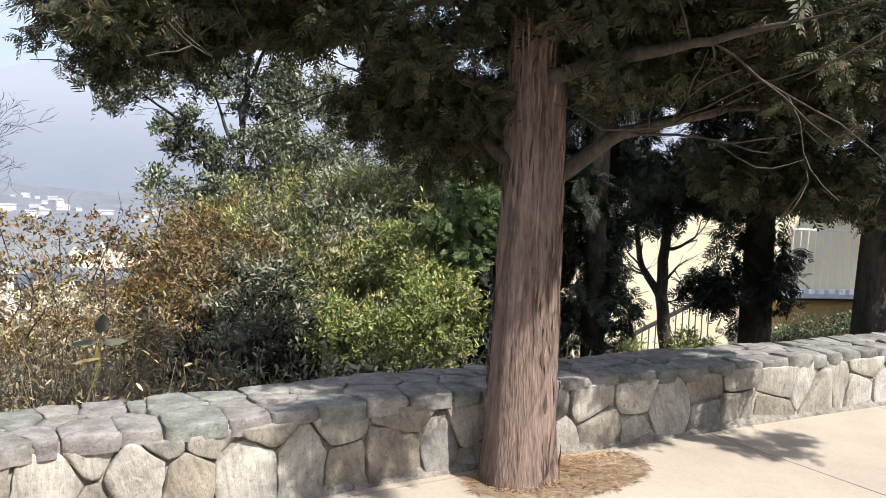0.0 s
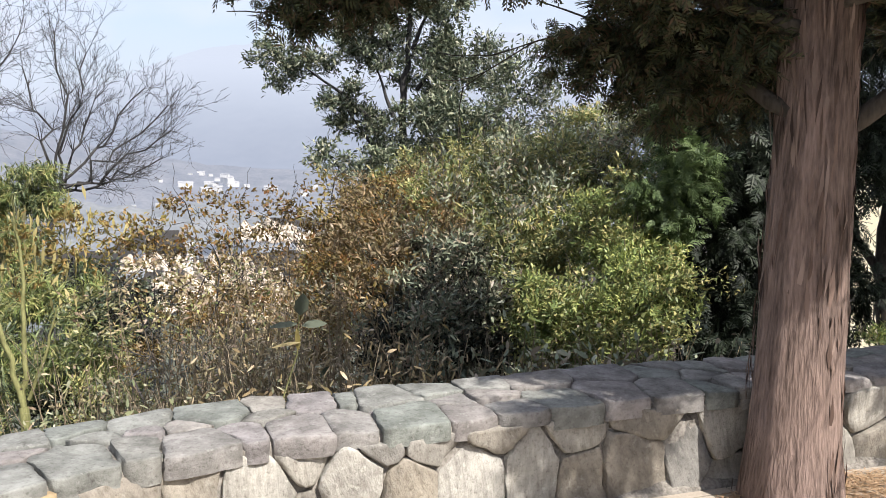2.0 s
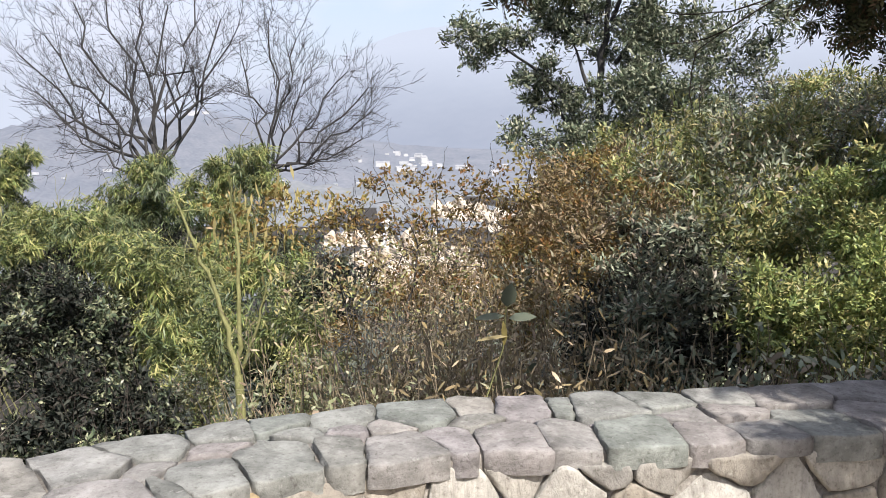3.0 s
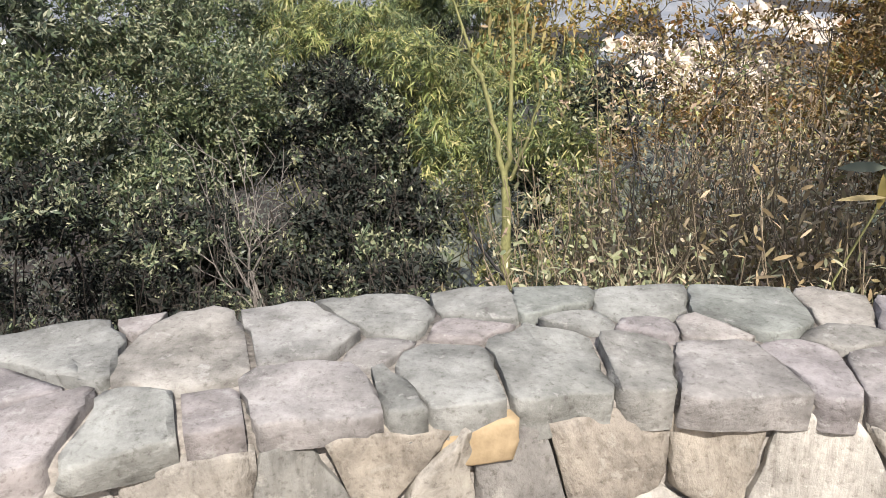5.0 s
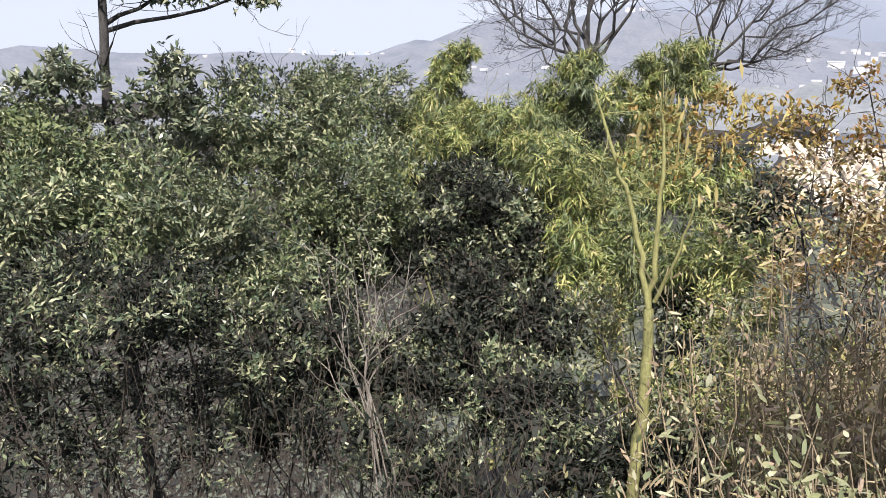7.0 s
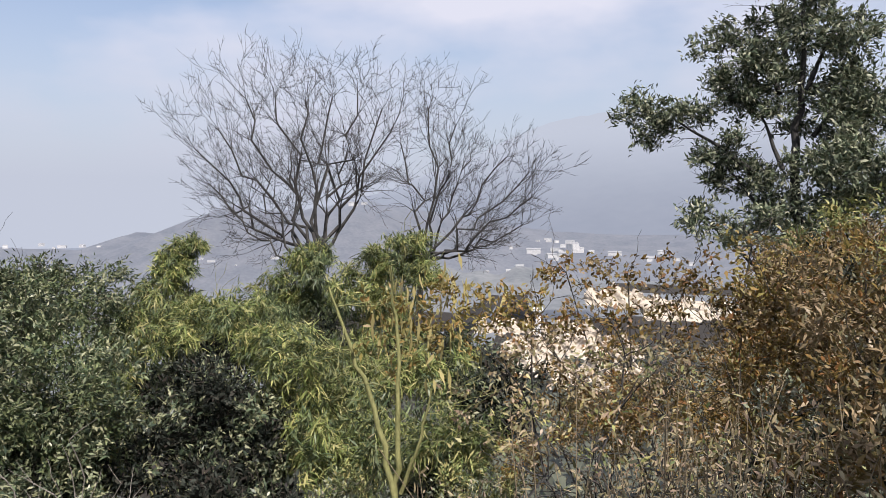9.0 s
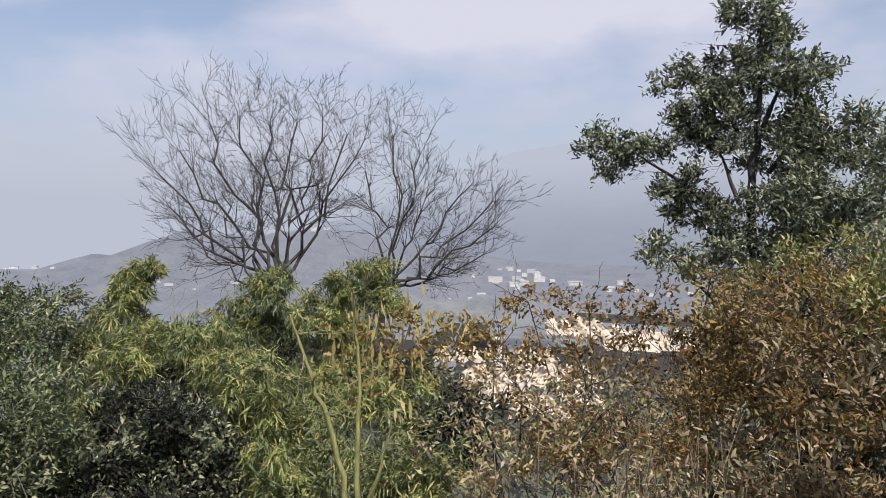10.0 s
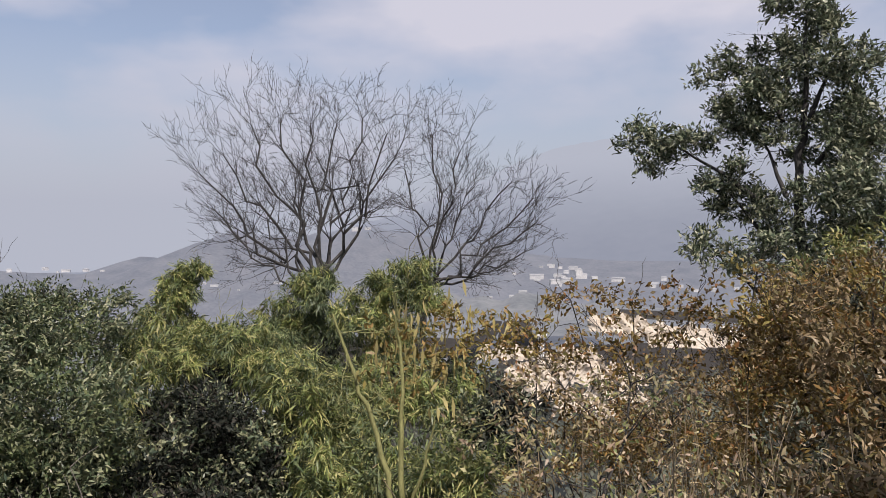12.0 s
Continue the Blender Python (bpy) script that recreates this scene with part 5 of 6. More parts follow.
# ---- bamboo ----
plant("bamboo_clump", "arching yellow-green bamboo thicket on the slope", "bamboo", BAMBOO,
      [((-8.21, 16.82, -0.89), (.85, .8, .5)), ((-7.47, 17.72, -0.79), (.8, .7, .5)), ((-6.37, 17.63, -0.99), (.8, .7, .5)), ((-7.83, 15.32, -1.44), (.9, .9, .6)), ((-7.32, 13.89, -2.00), (.9, .9, .7)), ((-5.71, 18.90, -1.29), (.8, .8, .6)), ((-3.88, 16.28, -1.47), (.9, .9, .7))], 18600, 0.23, 0.035, 74, BARK_GREEN, 0.03, droop=0.45, spread=0.16)
plant("bamboo_clump", "feathery bamboo leaves in sun beside a sapling", "bamboo", BAMBOO,
      [((-3.78, 14.25, -1.84), (.9, .9, .7)), ((-3.25, 17.42, -1.24), (.8, .8, .6)), ((-2.10, 14.05, -0.99), (.7, .7, .5)), ((-2.82, 12.93, -1.85), (.8, .8, .6)), ((-1.67, 12.08, -1.42), (.6, .6, .5))], 12400, 0.21, 0.032, 75, BARK_GREEN, 0.03, droop=0.45, spread=0.15)
plant("bamboo_shoot", "tall bamboo plume with drooping tip", "bamboo", BAMBOO,
      [((-8.91, 20.92, 0.83), (0.41, 0.41, 0.32)), ((-9.15, 20.81, 0.38), (0.52, 0.52, 0.43)), ((-9.38, 20.70, -0.31), (0.65, 0.65, 0.58)), ((-9.71, 20.54, -0.78), (0.72, 0.72, 0.58))], 7200, 0.25, 0.038, 76, BARK_GREEN, 0.03, "bamboo plumes", droop=0.5, spread=0.12, root=(-9.2, 20.8, float(land(-9.2, 20.8))))
plant("bamboo_shoot", "dense dark green bamboo plume with hanging leaves", "bamboo", BAMBOO_DARK,
      [((-6.21, 22.92, 0.51), (0.53, 0.53, 0.44)), ((-6.64, 22.80, -0.09), (0.88, 0.88, 0.62)), ((-7.07, 22.67, -0.99), (1.00, 1.00, 0.75)), ((-6.14, 22.94, -0.86), (0.88, 0.88, 0.75))], 12000, 0.26, 0.041, 77, BARK_GREEN, 0.03, "bamboo plumes", droop=0.6, spread=0.14, root=(-6.6, 22.8, float(land(-6.6, 22.8))))
plant("bamboo_shoot", "pale yellow-green bamboo plume", "bamboo", BAMBOO,
      [((-3.27, 20.45, 0.85), (0.59, 0.59, 0.39)), ((-3.86, 20.36, 0.48), (0.63, 0.63, 0.49)), ((-4.37, 20.27, -0.17), (0.77, 0.77, 0.63)), ((-3.14, 20.47, 0.22), (0.63, 0.63, 0.42)), ((-3.86, 20.36, -0.70), (0.84, 0.84, 0.63))], 9500, 0.23, 0.035, 78, BARK_GREEN, 0.03, "bamboo plumes", droop=0.5, spread=0.14, root=(-3.6, 20.4, float(land(-3.6, 20.4))))

plant("bamboo_clump", "yellow-green bamboo arching over a dark hollow", "bamboo", BAMBOO,
      [((-6.98, 14.92, -0.39), (.8, .7, .5)), ((-6.81, 13.32, -1.11), (.6, .6, .6)), ((-6.56, 12.30, -1.79), (.55, .5, .6)), ((-6.07, 15.88, -0.25), (.8, .7, .4)), ((-3.98, 13.95, -1.00), (.7, .6, .6)), ((-3.42, 13.07, -1.79), (.6, .6, .6)), ((-4.97, 15.22, -0.71), (.7, .6, .4))], 12400, 0.21, 0.032, 94, BARK_GREEN, 0.025, droop=0.5, spread=0.14)

# ---- broadleaf thicket, its hollow darkened by leaf colour ----
plant("shade_dark_thicket", "dull dark-leaved shrub beneath bamboo, darkened further for shade", "shrub", SHADE_LEAF,
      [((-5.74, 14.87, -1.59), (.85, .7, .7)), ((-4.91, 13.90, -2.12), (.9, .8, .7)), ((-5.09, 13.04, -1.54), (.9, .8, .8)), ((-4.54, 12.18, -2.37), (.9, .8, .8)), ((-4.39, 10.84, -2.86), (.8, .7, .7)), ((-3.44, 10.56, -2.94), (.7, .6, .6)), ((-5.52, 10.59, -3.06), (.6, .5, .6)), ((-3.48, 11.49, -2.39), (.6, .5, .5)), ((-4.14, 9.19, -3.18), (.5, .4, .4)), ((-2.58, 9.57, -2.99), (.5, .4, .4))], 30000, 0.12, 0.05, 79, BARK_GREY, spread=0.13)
# near-black leaf lumps stand in for the shade in the hollow
plant("shaded_thicket", "dense thicket filling the hollow under the bamboo, leaves darkened for shade", "shrub", SHADE_LEAF,
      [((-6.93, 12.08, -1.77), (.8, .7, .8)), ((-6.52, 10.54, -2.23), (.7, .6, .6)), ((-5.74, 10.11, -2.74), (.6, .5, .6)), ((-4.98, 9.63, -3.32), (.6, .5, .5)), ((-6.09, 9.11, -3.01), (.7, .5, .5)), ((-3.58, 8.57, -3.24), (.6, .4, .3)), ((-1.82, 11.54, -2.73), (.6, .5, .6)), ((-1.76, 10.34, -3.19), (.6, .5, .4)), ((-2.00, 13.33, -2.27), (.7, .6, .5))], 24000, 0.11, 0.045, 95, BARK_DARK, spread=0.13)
plant("shaded_thicket", "leaves darkened for shade in the hollow beneath the bamboo arch", "shrub", SHADE_LEAF,
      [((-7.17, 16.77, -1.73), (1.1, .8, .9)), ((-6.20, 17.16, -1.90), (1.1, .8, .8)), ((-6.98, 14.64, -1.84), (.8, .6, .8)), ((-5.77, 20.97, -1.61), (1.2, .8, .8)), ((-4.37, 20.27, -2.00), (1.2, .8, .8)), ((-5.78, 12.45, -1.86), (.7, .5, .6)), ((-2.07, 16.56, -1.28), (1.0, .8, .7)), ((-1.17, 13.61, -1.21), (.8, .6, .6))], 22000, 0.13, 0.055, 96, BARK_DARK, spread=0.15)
plant("broadleaf_bush", "large glossy green broad-leaved bush", "shrub", BROADLEAF,
      [((-8.34, 8.06, -0.57), (1.0, .9, .8)), ((-7.24, 8.29, -0.77), (1.0, .9, .8)), ((-6.58, 8.96, -0.98), (.95, .9, .8)), ((-6.63, 8.07, -1.33), (.6, .6, .35)), ((-6.09, 8.85, -1.62), (.7, .7, .6)), ((-8.43, 7.02, -0.84), (1, 1, 1)), ((-9.75, 8.66, 0.03), (.9, .8, .5)), ((-9.23, 9.35, -0.17), (.8, .8, .5))], 44000, 0.10, 0.04, 80, spread=0.12)
# overhang added to shade the slope; its leaf colour is darkened for shade too
plant("broadleaf_bush", "shade-darkened broad-leaved bush added to lean out and shade the slope", "shrub", SHADE_LEAF,
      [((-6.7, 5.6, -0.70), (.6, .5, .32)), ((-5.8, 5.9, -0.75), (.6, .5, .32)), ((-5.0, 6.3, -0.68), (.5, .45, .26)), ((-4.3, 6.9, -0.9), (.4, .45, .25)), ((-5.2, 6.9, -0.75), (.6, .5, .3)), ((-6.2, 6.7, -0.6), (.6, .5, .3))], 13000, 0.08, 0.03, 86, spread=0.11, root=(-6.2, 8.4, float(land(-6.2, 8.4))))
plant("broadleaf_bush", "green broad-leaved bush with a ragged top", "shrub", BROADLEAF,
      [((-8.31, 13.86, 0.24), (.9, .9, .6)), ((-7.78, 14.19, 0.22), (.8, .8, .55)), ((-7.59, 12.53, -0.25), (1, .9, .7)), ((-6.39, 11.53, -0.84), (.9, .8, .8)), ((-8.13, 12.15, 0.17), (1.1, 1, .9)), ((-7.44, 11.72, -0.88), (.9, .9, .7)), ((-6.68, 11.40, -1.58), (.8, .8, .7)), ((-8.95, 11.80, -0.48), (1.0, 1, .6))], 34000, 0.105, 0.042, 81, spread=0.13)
plant("understorey_shrub", "leggy shrubs on the shaded slope, leaves darkened for shade", "shrub", SHADE_LEAF,
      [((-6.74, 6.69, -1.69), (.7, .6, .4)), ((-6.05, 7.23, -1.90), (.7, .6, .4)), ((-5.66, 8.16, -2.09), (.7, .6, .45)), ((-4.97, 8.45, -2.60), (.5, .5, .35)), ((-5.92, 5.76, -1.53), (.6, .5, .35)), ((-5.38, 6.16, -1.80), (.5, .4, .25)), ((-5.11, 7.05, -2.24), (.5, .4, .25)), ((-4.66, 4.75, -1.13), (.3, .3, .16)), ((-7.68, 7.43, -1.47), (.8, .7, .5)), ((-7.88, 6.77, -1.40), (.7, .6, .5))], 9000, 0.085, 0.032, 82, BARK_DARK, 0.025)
plant("olive_bush", "olive and yellow bush beside the sapling", "shrub", OLIVE,
      [((-1.21, 10.89, -1.80), (.6, .6, .5)), ((-1.28, 9.99, -2.23), (.5, .5, .4)), ((-2.83, 11.77, -2.14), (.5, .5, .6)), ((-1.95, 10.51, -2.75), (.45, .45, .4))], 9000, 0.08, 0.028, 83, spread=0.11)
plant("russet_shrub", "dry straw and olive shrub near the wall", "shrub", STRAW,
      [((-0.63, 8.81, -1.57), (.5, .5, .4)), ((-0.18, 9.39, -1.52), (.5, .5, .35)), ((-0.17, 7.58, -1.09), (.45, .45, .4))], 5000, 0.07, 0.026, 84, BARK_GREY, spread=0.11)

# tree whose trunk stands among the broad leaves
lt = thing("slope_tree", (-9.4, 10.6, float(land(-9.4, 10.6))), "grey-trunked tree with dark glossy leaves above the bush", "tree")
limb(lt, [(-9.4, 10.6, float(land(-9.4, 10.6)) - 0.1), (-9.29, 10.06, -0.66), (-9.26, 10.09, 0.84), (-9.18, 10.17, 2.98)], 0.11, 0.04, BARK_GREY, 58, 3, "trunk")
for k, q in enumerate([(-8.23, 11.11, 2.73), (-8.53, 10.85, 1.91), (-7.71, 11.54, 1.82), (-8.32, 10.75, 0.53)]):
    limb(lt, [(-9.6, 10.5, q[2] - 0.5), q], 0.035, 0.012, BARK_GREY, 59 + k, 5)
crown("foliage", lt, EVERGREEN, [((-8.51, 10.86, 3.12), (.6, .6, .3)), ((-8.13, 11.20, 2.89), (.35, .35, .2)), ((-8.62, 10.76, 1.90), (.6, .6, .3)), ((-8.18, 11.15, 2.15), (.5, .5, .15)), ((-7.82, 11.46, 1.74), (.35, .35, .15)), ((-8.72, 10.66, 0.89), (.35, .35, .3)), ((-9.12, 10.24, 2.41), (.9, .9, .9)), ((-8.82, 10.56, 0.10), (.7, .7, .35)),
     ((-8.54, 10.55, 0.54), (.6, .6, .3)), ((-9.56, 9.43, 0.59), (.7, .7, .4))], 9000, 0.13, 0.045, 85, per=8)

# ---- young tree with hanging pods, dead shrub ----
sroot = np.array((-1.94, 9.60, -3.88))
sroot[2] = float(land(sroot[0], sroot[1]))
sap = thing("sapling", sroot, "slender young tree with green bark and few yellow leaves", "tree")
limb(sap, [tuple(sroot - [0, 0, 0.1]), (-1.98, 9.65, -3.15), (-1.95, 9.75, -2.02), (-1.98, 9.80, -1.31)], 0.068, 0.05, BARK_GREEN, 111, 0, "trunk")
limb(sap, [(-1.98, 9.80, -1.31), (-2.18, 9.81, -0.42), (-2.44, 9.81, 0.26), (-2.60, 9.77, 0.73)], 0.032, 0.010, BARK_GREEN, 112, 4)
limb(sap, [(-1.98, 9.80, -1.31), (-1.95, 9.80, -0.51), (-1.94, 9.81, 0.13), (-2.01, 9.79, 0.93)], 0.032, 0.010, BARK_GREEN, 113, 4)
limb(sap, [(-1.93, 9.81, -1.24), (-1.74, 9.73, -0.74), (-1.62, 9.70, -0.24)], 0.022, 0.008, BARK_GREEN, 114, 2)
limb(sap, [(-1.94, 9.70, -2.37), (-2.19, 9.35, -1.78), (-2.32, 9.22, -1.40)], 0.020, 0.006, BARK_GREY, 115, 3)
limb(sap, [(-2.00, 9.69, -2.25), (-2.31, 9.32, -2.41), (-2.72, 9.11, -2.15)], 0.012, 0.004, BARK_GREY, 116, 2)
rng = np.random.default_rng(117)
pods = [((-2.11, 10.11, 0.29), .16), ((-1.81, 10.16, 0.40), .14), ((-1.61, 10.18, 0.07), .14), ((-1.25, 10.61, 0.64), .16), ((-1.42, 10.60, 0.82), .12), ((-1.48, 10.59, 0.18), .12), ((-1.92, 10.55, 0.65), .12)]
for c, r in pods:
    for _ in range(9):
        acc = Acc()
        q = np.array(c) + rng.normal(0, r, (1, 3))
        leaves(acc, q, rng.normal(0, 0.15, (1, 3)) + [0, 0, -1], rng.normal(0, 1, (1, 3)), rng.uniform(0.16, 0.28, 1), 0.04)
        child("pod", acc.mesh("pod", POD), sap)
crown("foliage", sap, GOLD, [((-2.11, 10.11, 0.24), (.4, .4, .4)), ((-1.54, 10.59, 0.41), (.5, .4, .4)), ((-0.96, 10.62, 0.47), (.4, .4, .25))], 1300, 0.08, 0.03, 118, per=3, spread=0.1)

droot = np.array((-3.75, 8.26, -3.51))
droot[2] = float(land(droot[0], droot[1]))
dead = thing("dead_shrub", droot, "leafless pale grey shrub with upright twigs", "shrub")
for k in range(7):
    rng = np.random.default_rng(130 + k)
    acc = Acc()
    e = np.array(((-4.32, 8.40, -2.42), (-4.35, 8.38, -1.92))[k % 2])
    tips = ((-4.79, 8.34, -0.91), (-4.56, 8.49, -0.87), (-4.37, 8.60, -0.76), (-4.06, 8.55, -1.22), (-4.51, 8.28, -1.26), (-4.26, 8.55, -1.08), (-4.99, 8.19, -1.48))
    p = np.concatenate([bent(rng, droot, e, 0.03, 5), bent(rng, e, tips[k], 0.05, 6)[1:]])
    tube(acc, p, np.linspace(0.013, 0.004, len(p)), 5)
    for j in range(5, 10):
        branchy(rng, acc, p[j], (tips[k] - e) + rng.normal(0, 0.35, 3), 0.35, 0.006, 1, thin=0.004, kids=(1, 2))
    child("stem", acc.mesh("stem", DEAD_WOOD, True), dead)

# dead leaves and twigs on the slope's soil
acc = Acc()
r3 = np.random.default_rng(160)
q = np.array([on_wall(r3.uniform(-4.5, 4.0), 0.5 + 6.5 * r3.random() ** 1.3, 0)[:2] for _ in range(16000)])
z = land(q[:, 0], q[:, 1]) + r3.uniform(0.005, 0.05, len(q))
leaves(acc, np.column_stack([q, z]), r3.normal(0, 1, (len(q), 3)) * [1, 1, 0.4], r3.normal(0, 0.4, (len(q), 3)) + [0, 0, 1], r3.uniform(0.04, 0.11, len(q)), r3.uniform(0.015, 0.045, len(q)))
LITTER = leaf_material("dead_leaves", [(0.03, 0.022, 0.016), (0.055, 0.04, 0.028), (0.08, 0.062, 0.045), (0.02, 0.017, 0.012)], 0.1, 0.8)
tagged(new("leaf_litter", acc.mesh("leaf_litter", LITTER)), "brown dead leaves scattered on the slope's soil", "litter", kind="stuff")

# scrub covering the middle slope
for seed, mat, y_lo, y_hi, nb in ((171, OLIVE, 12, 60, 170), (172, GREYLEAF, 10, 50, 170), (173, BROADLEAF, 13, 60, 140)):
    r4 = np.random.default_rng(seed)
    lumps = []
    for _ in range(nb):
        y = r4.uniform(y_lo, y_hi)
        x = r4.uniform(-0.95, 0.5) * (y + 2)
        s = r4.uniform(0.5, 1.1)
        lumps.append(((x, y, float(land(x, y)) + s * 0.4), (s * 1.3, s * 1.2, s * 0.8)))
    p, d, nr = lump_cloud(r4, lumps, 21000, 0.6, 6, 0.2, 0.0, 3)
    acc = Acc()
    leaves(acc, p, d, nr, 0.30 * r4.uniform(0.6, 1.3, len(p)), 0.13)
    tagged(new("slope_scrub", acc.mesh("slope_scrub", mat)), "low mixed scrub covering the slope below the wall", "scrub", kind="stuff")

# pale concrete ledge on the slope and a white marker stone
CONCRETE = grain_material("weathered_concrete", (0.20, 0.20, 0.16), (0.40, 0.39, 0.33), 4.0, bump=0.4)
bm = bmesh.new()
quad = [(-3.86, 3.92, -0.61), (-3.63, 4.33, -0.79), (-2.65, 3.72, -0.34), (-2.84, 3.39, -0.17)]
for z in (0.0, -0.5):
    for q in quad:
        bm.verts.new((q[0], q[1], q[2] + z))
bm.verts.ensure_lookup_table()
for f in ((0, 1, 2, 3), (7, 6, 5, 4), (0, 4, 5, 1), (1, 5, 6, 2), (2, 6, 7, 3), (3, 7, 4, 0)):
    bm.faces.new([bm.verts[k] for k in f])
bmesh.ops.bevel(bm, geom=bm.edges[:], offset=0.02, segments=2, affect="EDGES")
bmesh.ops.recalc_face_normals(bm, faces=bm.faces)
me = bpy.data.meshes.new("concrete_ledge")
bm.to_mesh(me)
bm.free()
me.materials.append(CONCRETE)
tagged(new("concrete_ledge", me), "weathered pale concrete ledge on the slope below the wall", "ledge")
bm = bmesh.new()
bmesh.ops.create_icosphere(bm, subdivisions=2, radius=0.036)
for v in bm.verts:
    v.co = Vector((v.co.x * 0.7, v.co.y * 0.6, v.co.z * 1.9)) * (1 + 0.25 * noise.noise(v.co * 30))
bmesh.ops.translate(bm, vec=(-2.48, 4.02, -0.38), verts=bm.verts)
me = bpy.data.meshes.new("marker_stone")
bm.to_mesh(me)
bm.free()
me.materials.append(grain_material("chalky_stone", (0.30, 0.29, 0.27), (0.62, 0.61, 0.58), 30.0, fine=120.0))
tagged(new("marker_stone", me), "small upright white stone behind the parapet", "stone")

# ---- quarry, village and woods in the valley ----
rng = np.random.default_rng(140)


def house_block(at, w, d, h, turn, wall_mat, roof_mat, group):
    ob = thing("village_house", at, "small pale house far down in the misty valley", "house", group)
    bm = bmesh.new()
    bmesh.ops.create_cube(bm, size=1)
    bmesh.ops.scale(bm, vec=(w, d, h), verts=bm.verts)
    m = Matrix.Translation(Vector(at) + Vector((0, 0, h / 2 - 1))) @ Matrix.Rotation(turn, 4, "Z")
    bmesh.ops.transform(bm, matrix=m, verts=bm.verts)
    part("wall", bm, wall_mat, ob)
    bm = bmesh.new()
    v = [bm.verts.new(p) for p in ((-w * .55, -d * .55, 0), (w * .55, -d * .55, 0), (w * .55, d * .55, 0), (-w * .55, d * .55, 0), (-w * .5, 0, h * .3), (w * .5, 0, h * .3))]
    for f in ((0, 1, 5, 4), (2, 3, 4, 5), (0, 4, 3), (1, 2, 5), (3, 2, 1, 0)):
        bm.faces.new([v[q] for q in f])
    bmesh.ops.transform(bm, matrix=Matrix.Translation(Vector(at) + Vector((0, 0, h - 0.95))) @ Matrix.Rotation(turn, 4, "Z"), verts=bm.verts)
    part("roof", bm, roof_mat, ob)


# house colours carry the valley haze as emission
FAR_WHITE = distance_material("white_wall_mist_glow", (0.30, 0.30, 0.30), (0.52, 0.51, 0.50), (0.10, 0.11, 0.13), 0.1)
FAR_ROOF = distance_material("roof_mist_glow", (0.16, 0.16, 0.165), (0.30, 0.29, 0.28), (0.13, 0.145, 0.175), 0.1)
FAR_GROUND = np.array([v.co for ob in (near_hill, valley_floor) for v in ob.data.vertices])


def settle(c):
    """Sets a far place down where the hillside lies on the line to it from the terrace."""
    eye = np.array((-0.8, 2.6, 1.3))
    for f in np.linspace(0.45, 1.5, 160):
        p = eye + (c - eye) * f
        d = np.hypot(FAR_GROUND[:, 0] - p[0], FAR_GROUND[:, 1] - p[1])
        k = np.argpartition(d, 4)[:4]
        w = 1 / (d[k] + 1)
        z = float((FAR_GROUND[k, 2] * w).sum() / w.sum())
        if p[2] < z:
            return np.array((p[0], p[1], z))
    return c


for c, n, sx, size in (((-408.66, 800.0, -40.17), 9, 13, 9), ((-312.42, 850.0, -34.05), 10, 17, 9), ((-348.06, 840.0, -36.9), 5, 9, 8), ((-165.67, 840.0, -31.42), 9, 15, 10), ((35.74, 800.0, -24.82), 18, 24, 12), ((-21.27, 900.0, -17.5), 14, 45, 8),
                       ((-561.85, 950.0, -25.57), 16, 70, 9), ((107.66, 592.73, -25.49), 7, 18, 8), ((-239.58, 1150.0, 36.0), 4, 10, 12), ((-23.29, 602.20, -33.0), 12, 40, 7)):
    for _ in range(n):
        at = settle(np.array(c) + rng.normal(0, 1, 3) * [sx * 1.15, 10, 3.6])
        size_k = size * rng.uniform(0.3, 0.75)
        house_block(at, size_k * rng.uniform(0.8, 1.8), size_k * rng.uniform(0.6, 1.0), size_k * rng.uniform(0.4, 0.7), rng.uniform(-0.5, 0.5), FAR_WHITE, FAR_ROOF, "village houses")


def rock_bank(name, c, w, h, d, seed, label, mat):
    """A ragged bank of bare earth and rock facing the terrace."""
    rng = np.random.default_rng(seed)
    nx, nz = 40, 12
    X, T = np.meshgrid(np.linspace(-1, 1, nx), np.linspace(0, 1, nz))
    top = h * (1 - 0.5 * X ** 2 + 0.22 * np.sin(X * 7 + seed) + 0.12 * np.sin(X * 17 + seed))
    v = np.stack([c[0] + X * w, c[1] + T ** 0.8 * d + rng.normal(0, 0.6, X.shape) + 1.5 * np.sin(X * 13 + T * 5), c[2] - h * 0.3 + T * top * 1.3 + rng.normal(0, h * 0.03, X.shape)], -1)
    acc = Acc()
    i = (np.arange(nz - 1)[:, None] * nx + np.arange(nx - 1)[None]).reshape(-1)
    acc.add(v, np.stack([i, i + 1, i + 1 + nx, i + nx], -1))
    tagged(new(name, acc.mesh(name, mat, True)), label, "rock", kind="structure")


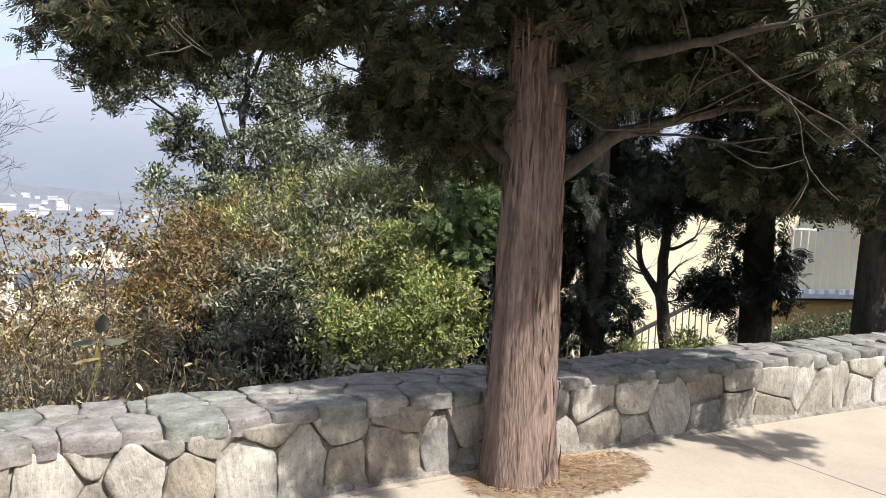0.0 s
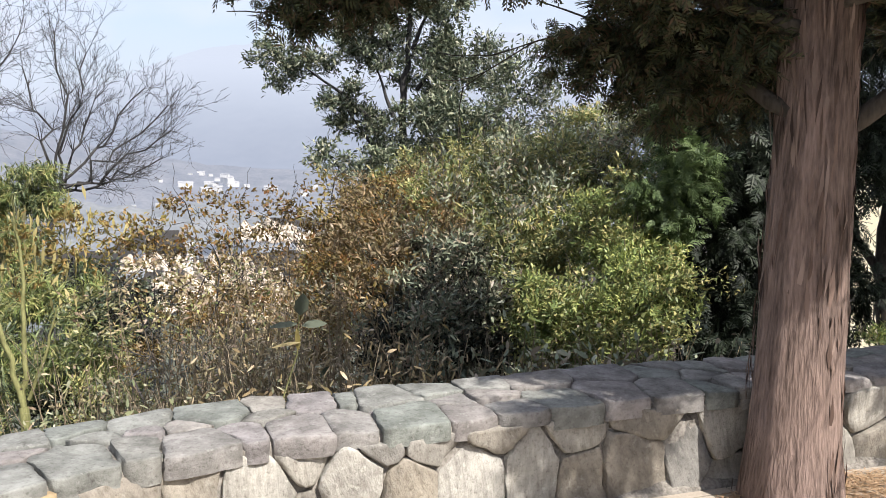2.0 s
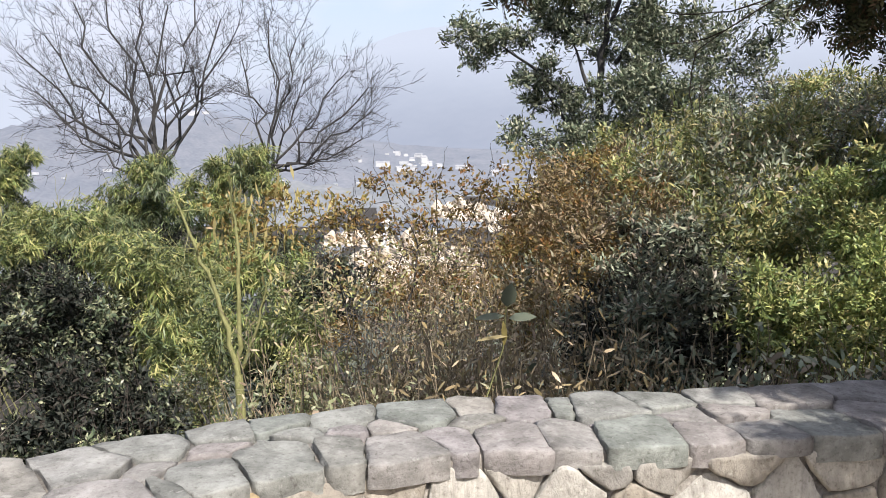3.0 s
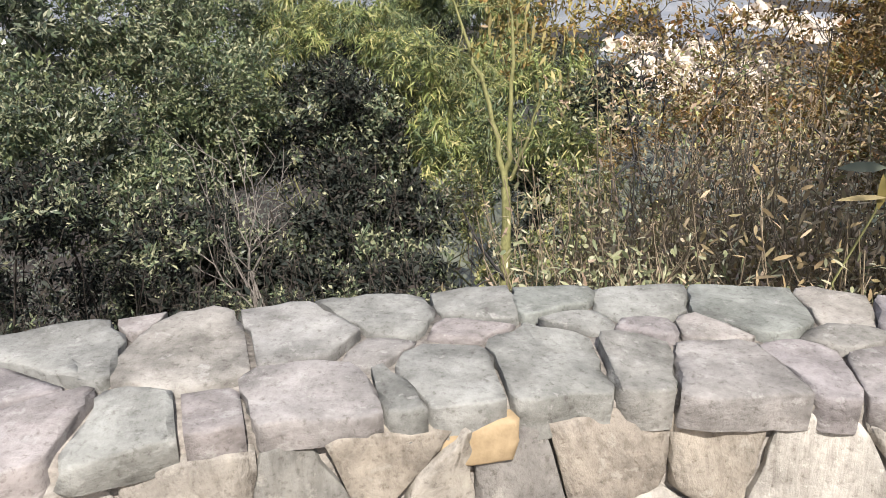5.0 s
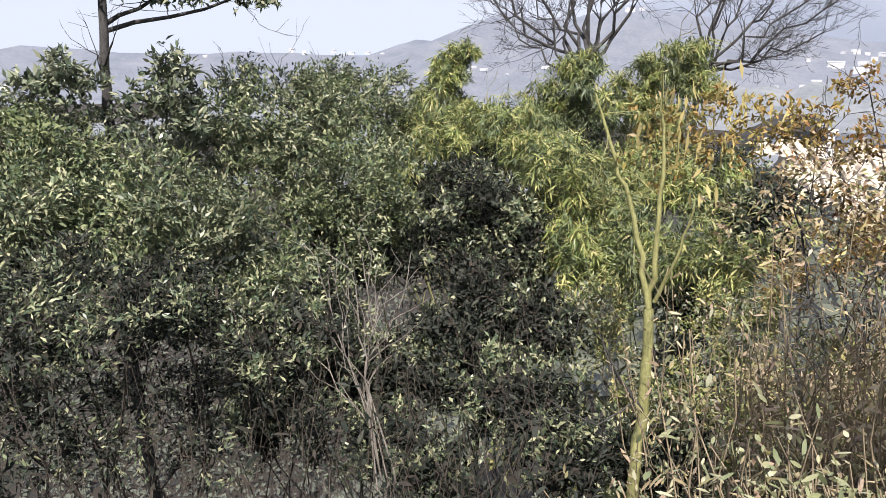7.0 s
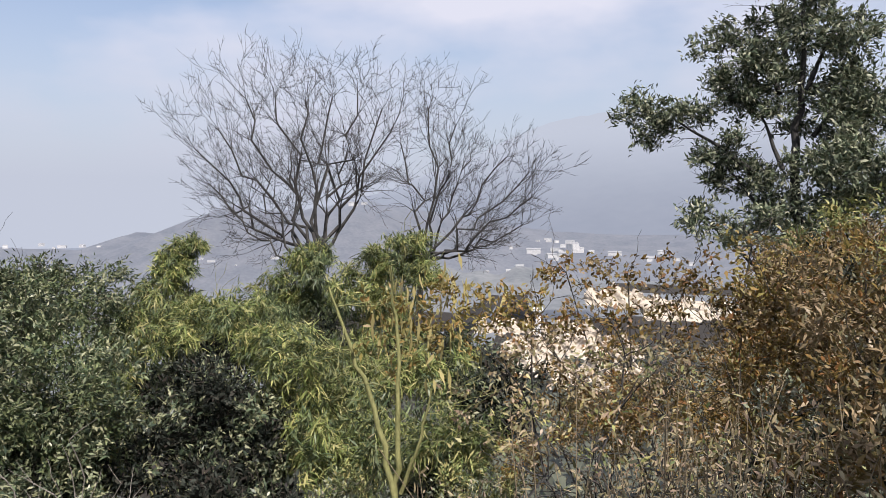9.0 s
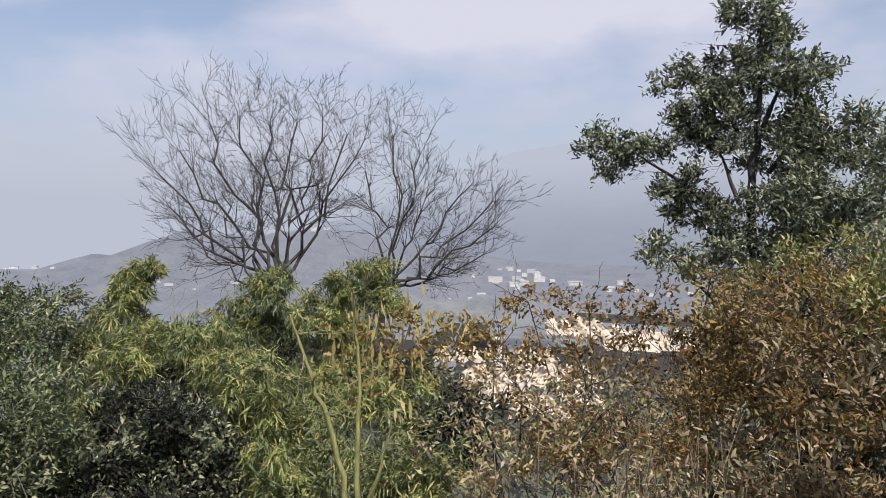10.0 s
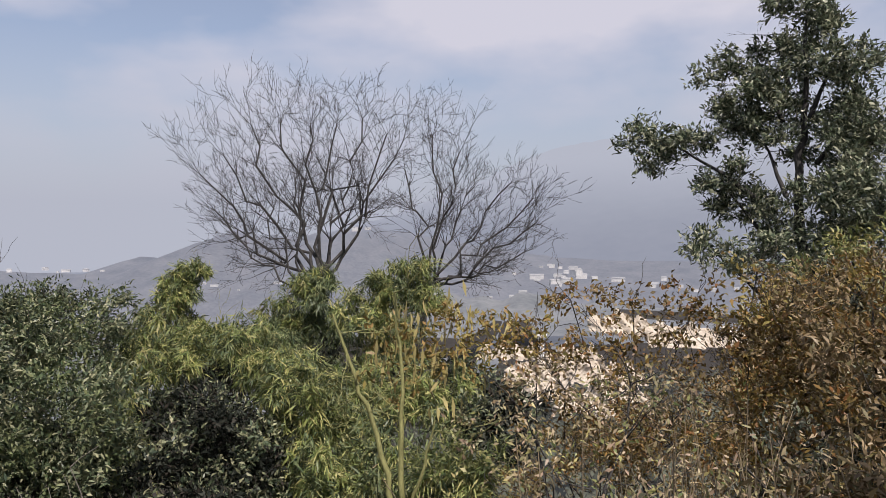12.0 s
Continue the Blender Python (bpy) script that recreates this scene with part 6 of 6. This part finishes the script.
QUARRY = (((20.52, 170.0, -15.0), 6.5, 2.6, 10, 1),
          ((36.88, 165.0, -17.6), 11, 2.4, 14, 2),
          ((8.88, 140.0, -19.0), 5.5, 2.8, 10, 3),
          ((13.03, 125.0, -18.8), 6, 1.9, 8, 4),
          ((1.77, 130.0, -19.4), 5.5, 1.5, 8, 5),
          ((7.0, 95.0, -18.0), 4, 1.2, 6, 7),
          ((-3.15, 150.0, -18.6), 6, 1.6, 8, 8),
          ((27.0, 182.0, -17.2), 8, 2.0, 10, 9),
          ((2.15, 110.0, -18.9), 5, 1.6, 8, 10),
          ((11.7, 100.0, -18.2), 5, 1.5, 8, 11))
for at, w, h, d, seed in QUARRY:
    rock_bank("backdrop", at, w, h, d, seed, "pale bare quarry bank in sunshine below the slope", PALE)
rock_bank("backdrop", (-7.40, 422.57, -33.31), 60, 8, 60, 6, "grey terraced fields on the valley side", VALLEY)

# slim pale tower on the quarry floor
twb = Vector((2.84, 142.57, -18.32))
tower = thing("tower", twb, "slim pale concrete tower at the quarry's edge", "tower")
box_between("shaft", twb - Vector((0, 0, 2)), twb + Vector((0, 0, 4.2)), 0.9, 0.9, WHITE, tower)
box_between("head", twb + Vector((0, 0, 4.2)), twb + Vector((0, 0, 5.0)), 1.6, 1.6, WHITE, tower)

# woods on the lower slope, seen between the bushes
acc = Acc()
nn = 46000
r2 = np.random.default_rng(150)
py = 34 + 296 * r2.random(nn) ** 1.3
px = r2.uniform(-1.15, 0.45, nn) * (py + 25)
gr = np.sin(px * 0.21 + 1) * np.sin(py * 0.17) + np.sin(px * 0.07 + py * 0.05)
keep = (gr > -0.35) | (py < 150)
px, py = px[keep], py[keep]
pz = land(px, py) + np.abs(r2.normal(0, 1.1, len(px)))
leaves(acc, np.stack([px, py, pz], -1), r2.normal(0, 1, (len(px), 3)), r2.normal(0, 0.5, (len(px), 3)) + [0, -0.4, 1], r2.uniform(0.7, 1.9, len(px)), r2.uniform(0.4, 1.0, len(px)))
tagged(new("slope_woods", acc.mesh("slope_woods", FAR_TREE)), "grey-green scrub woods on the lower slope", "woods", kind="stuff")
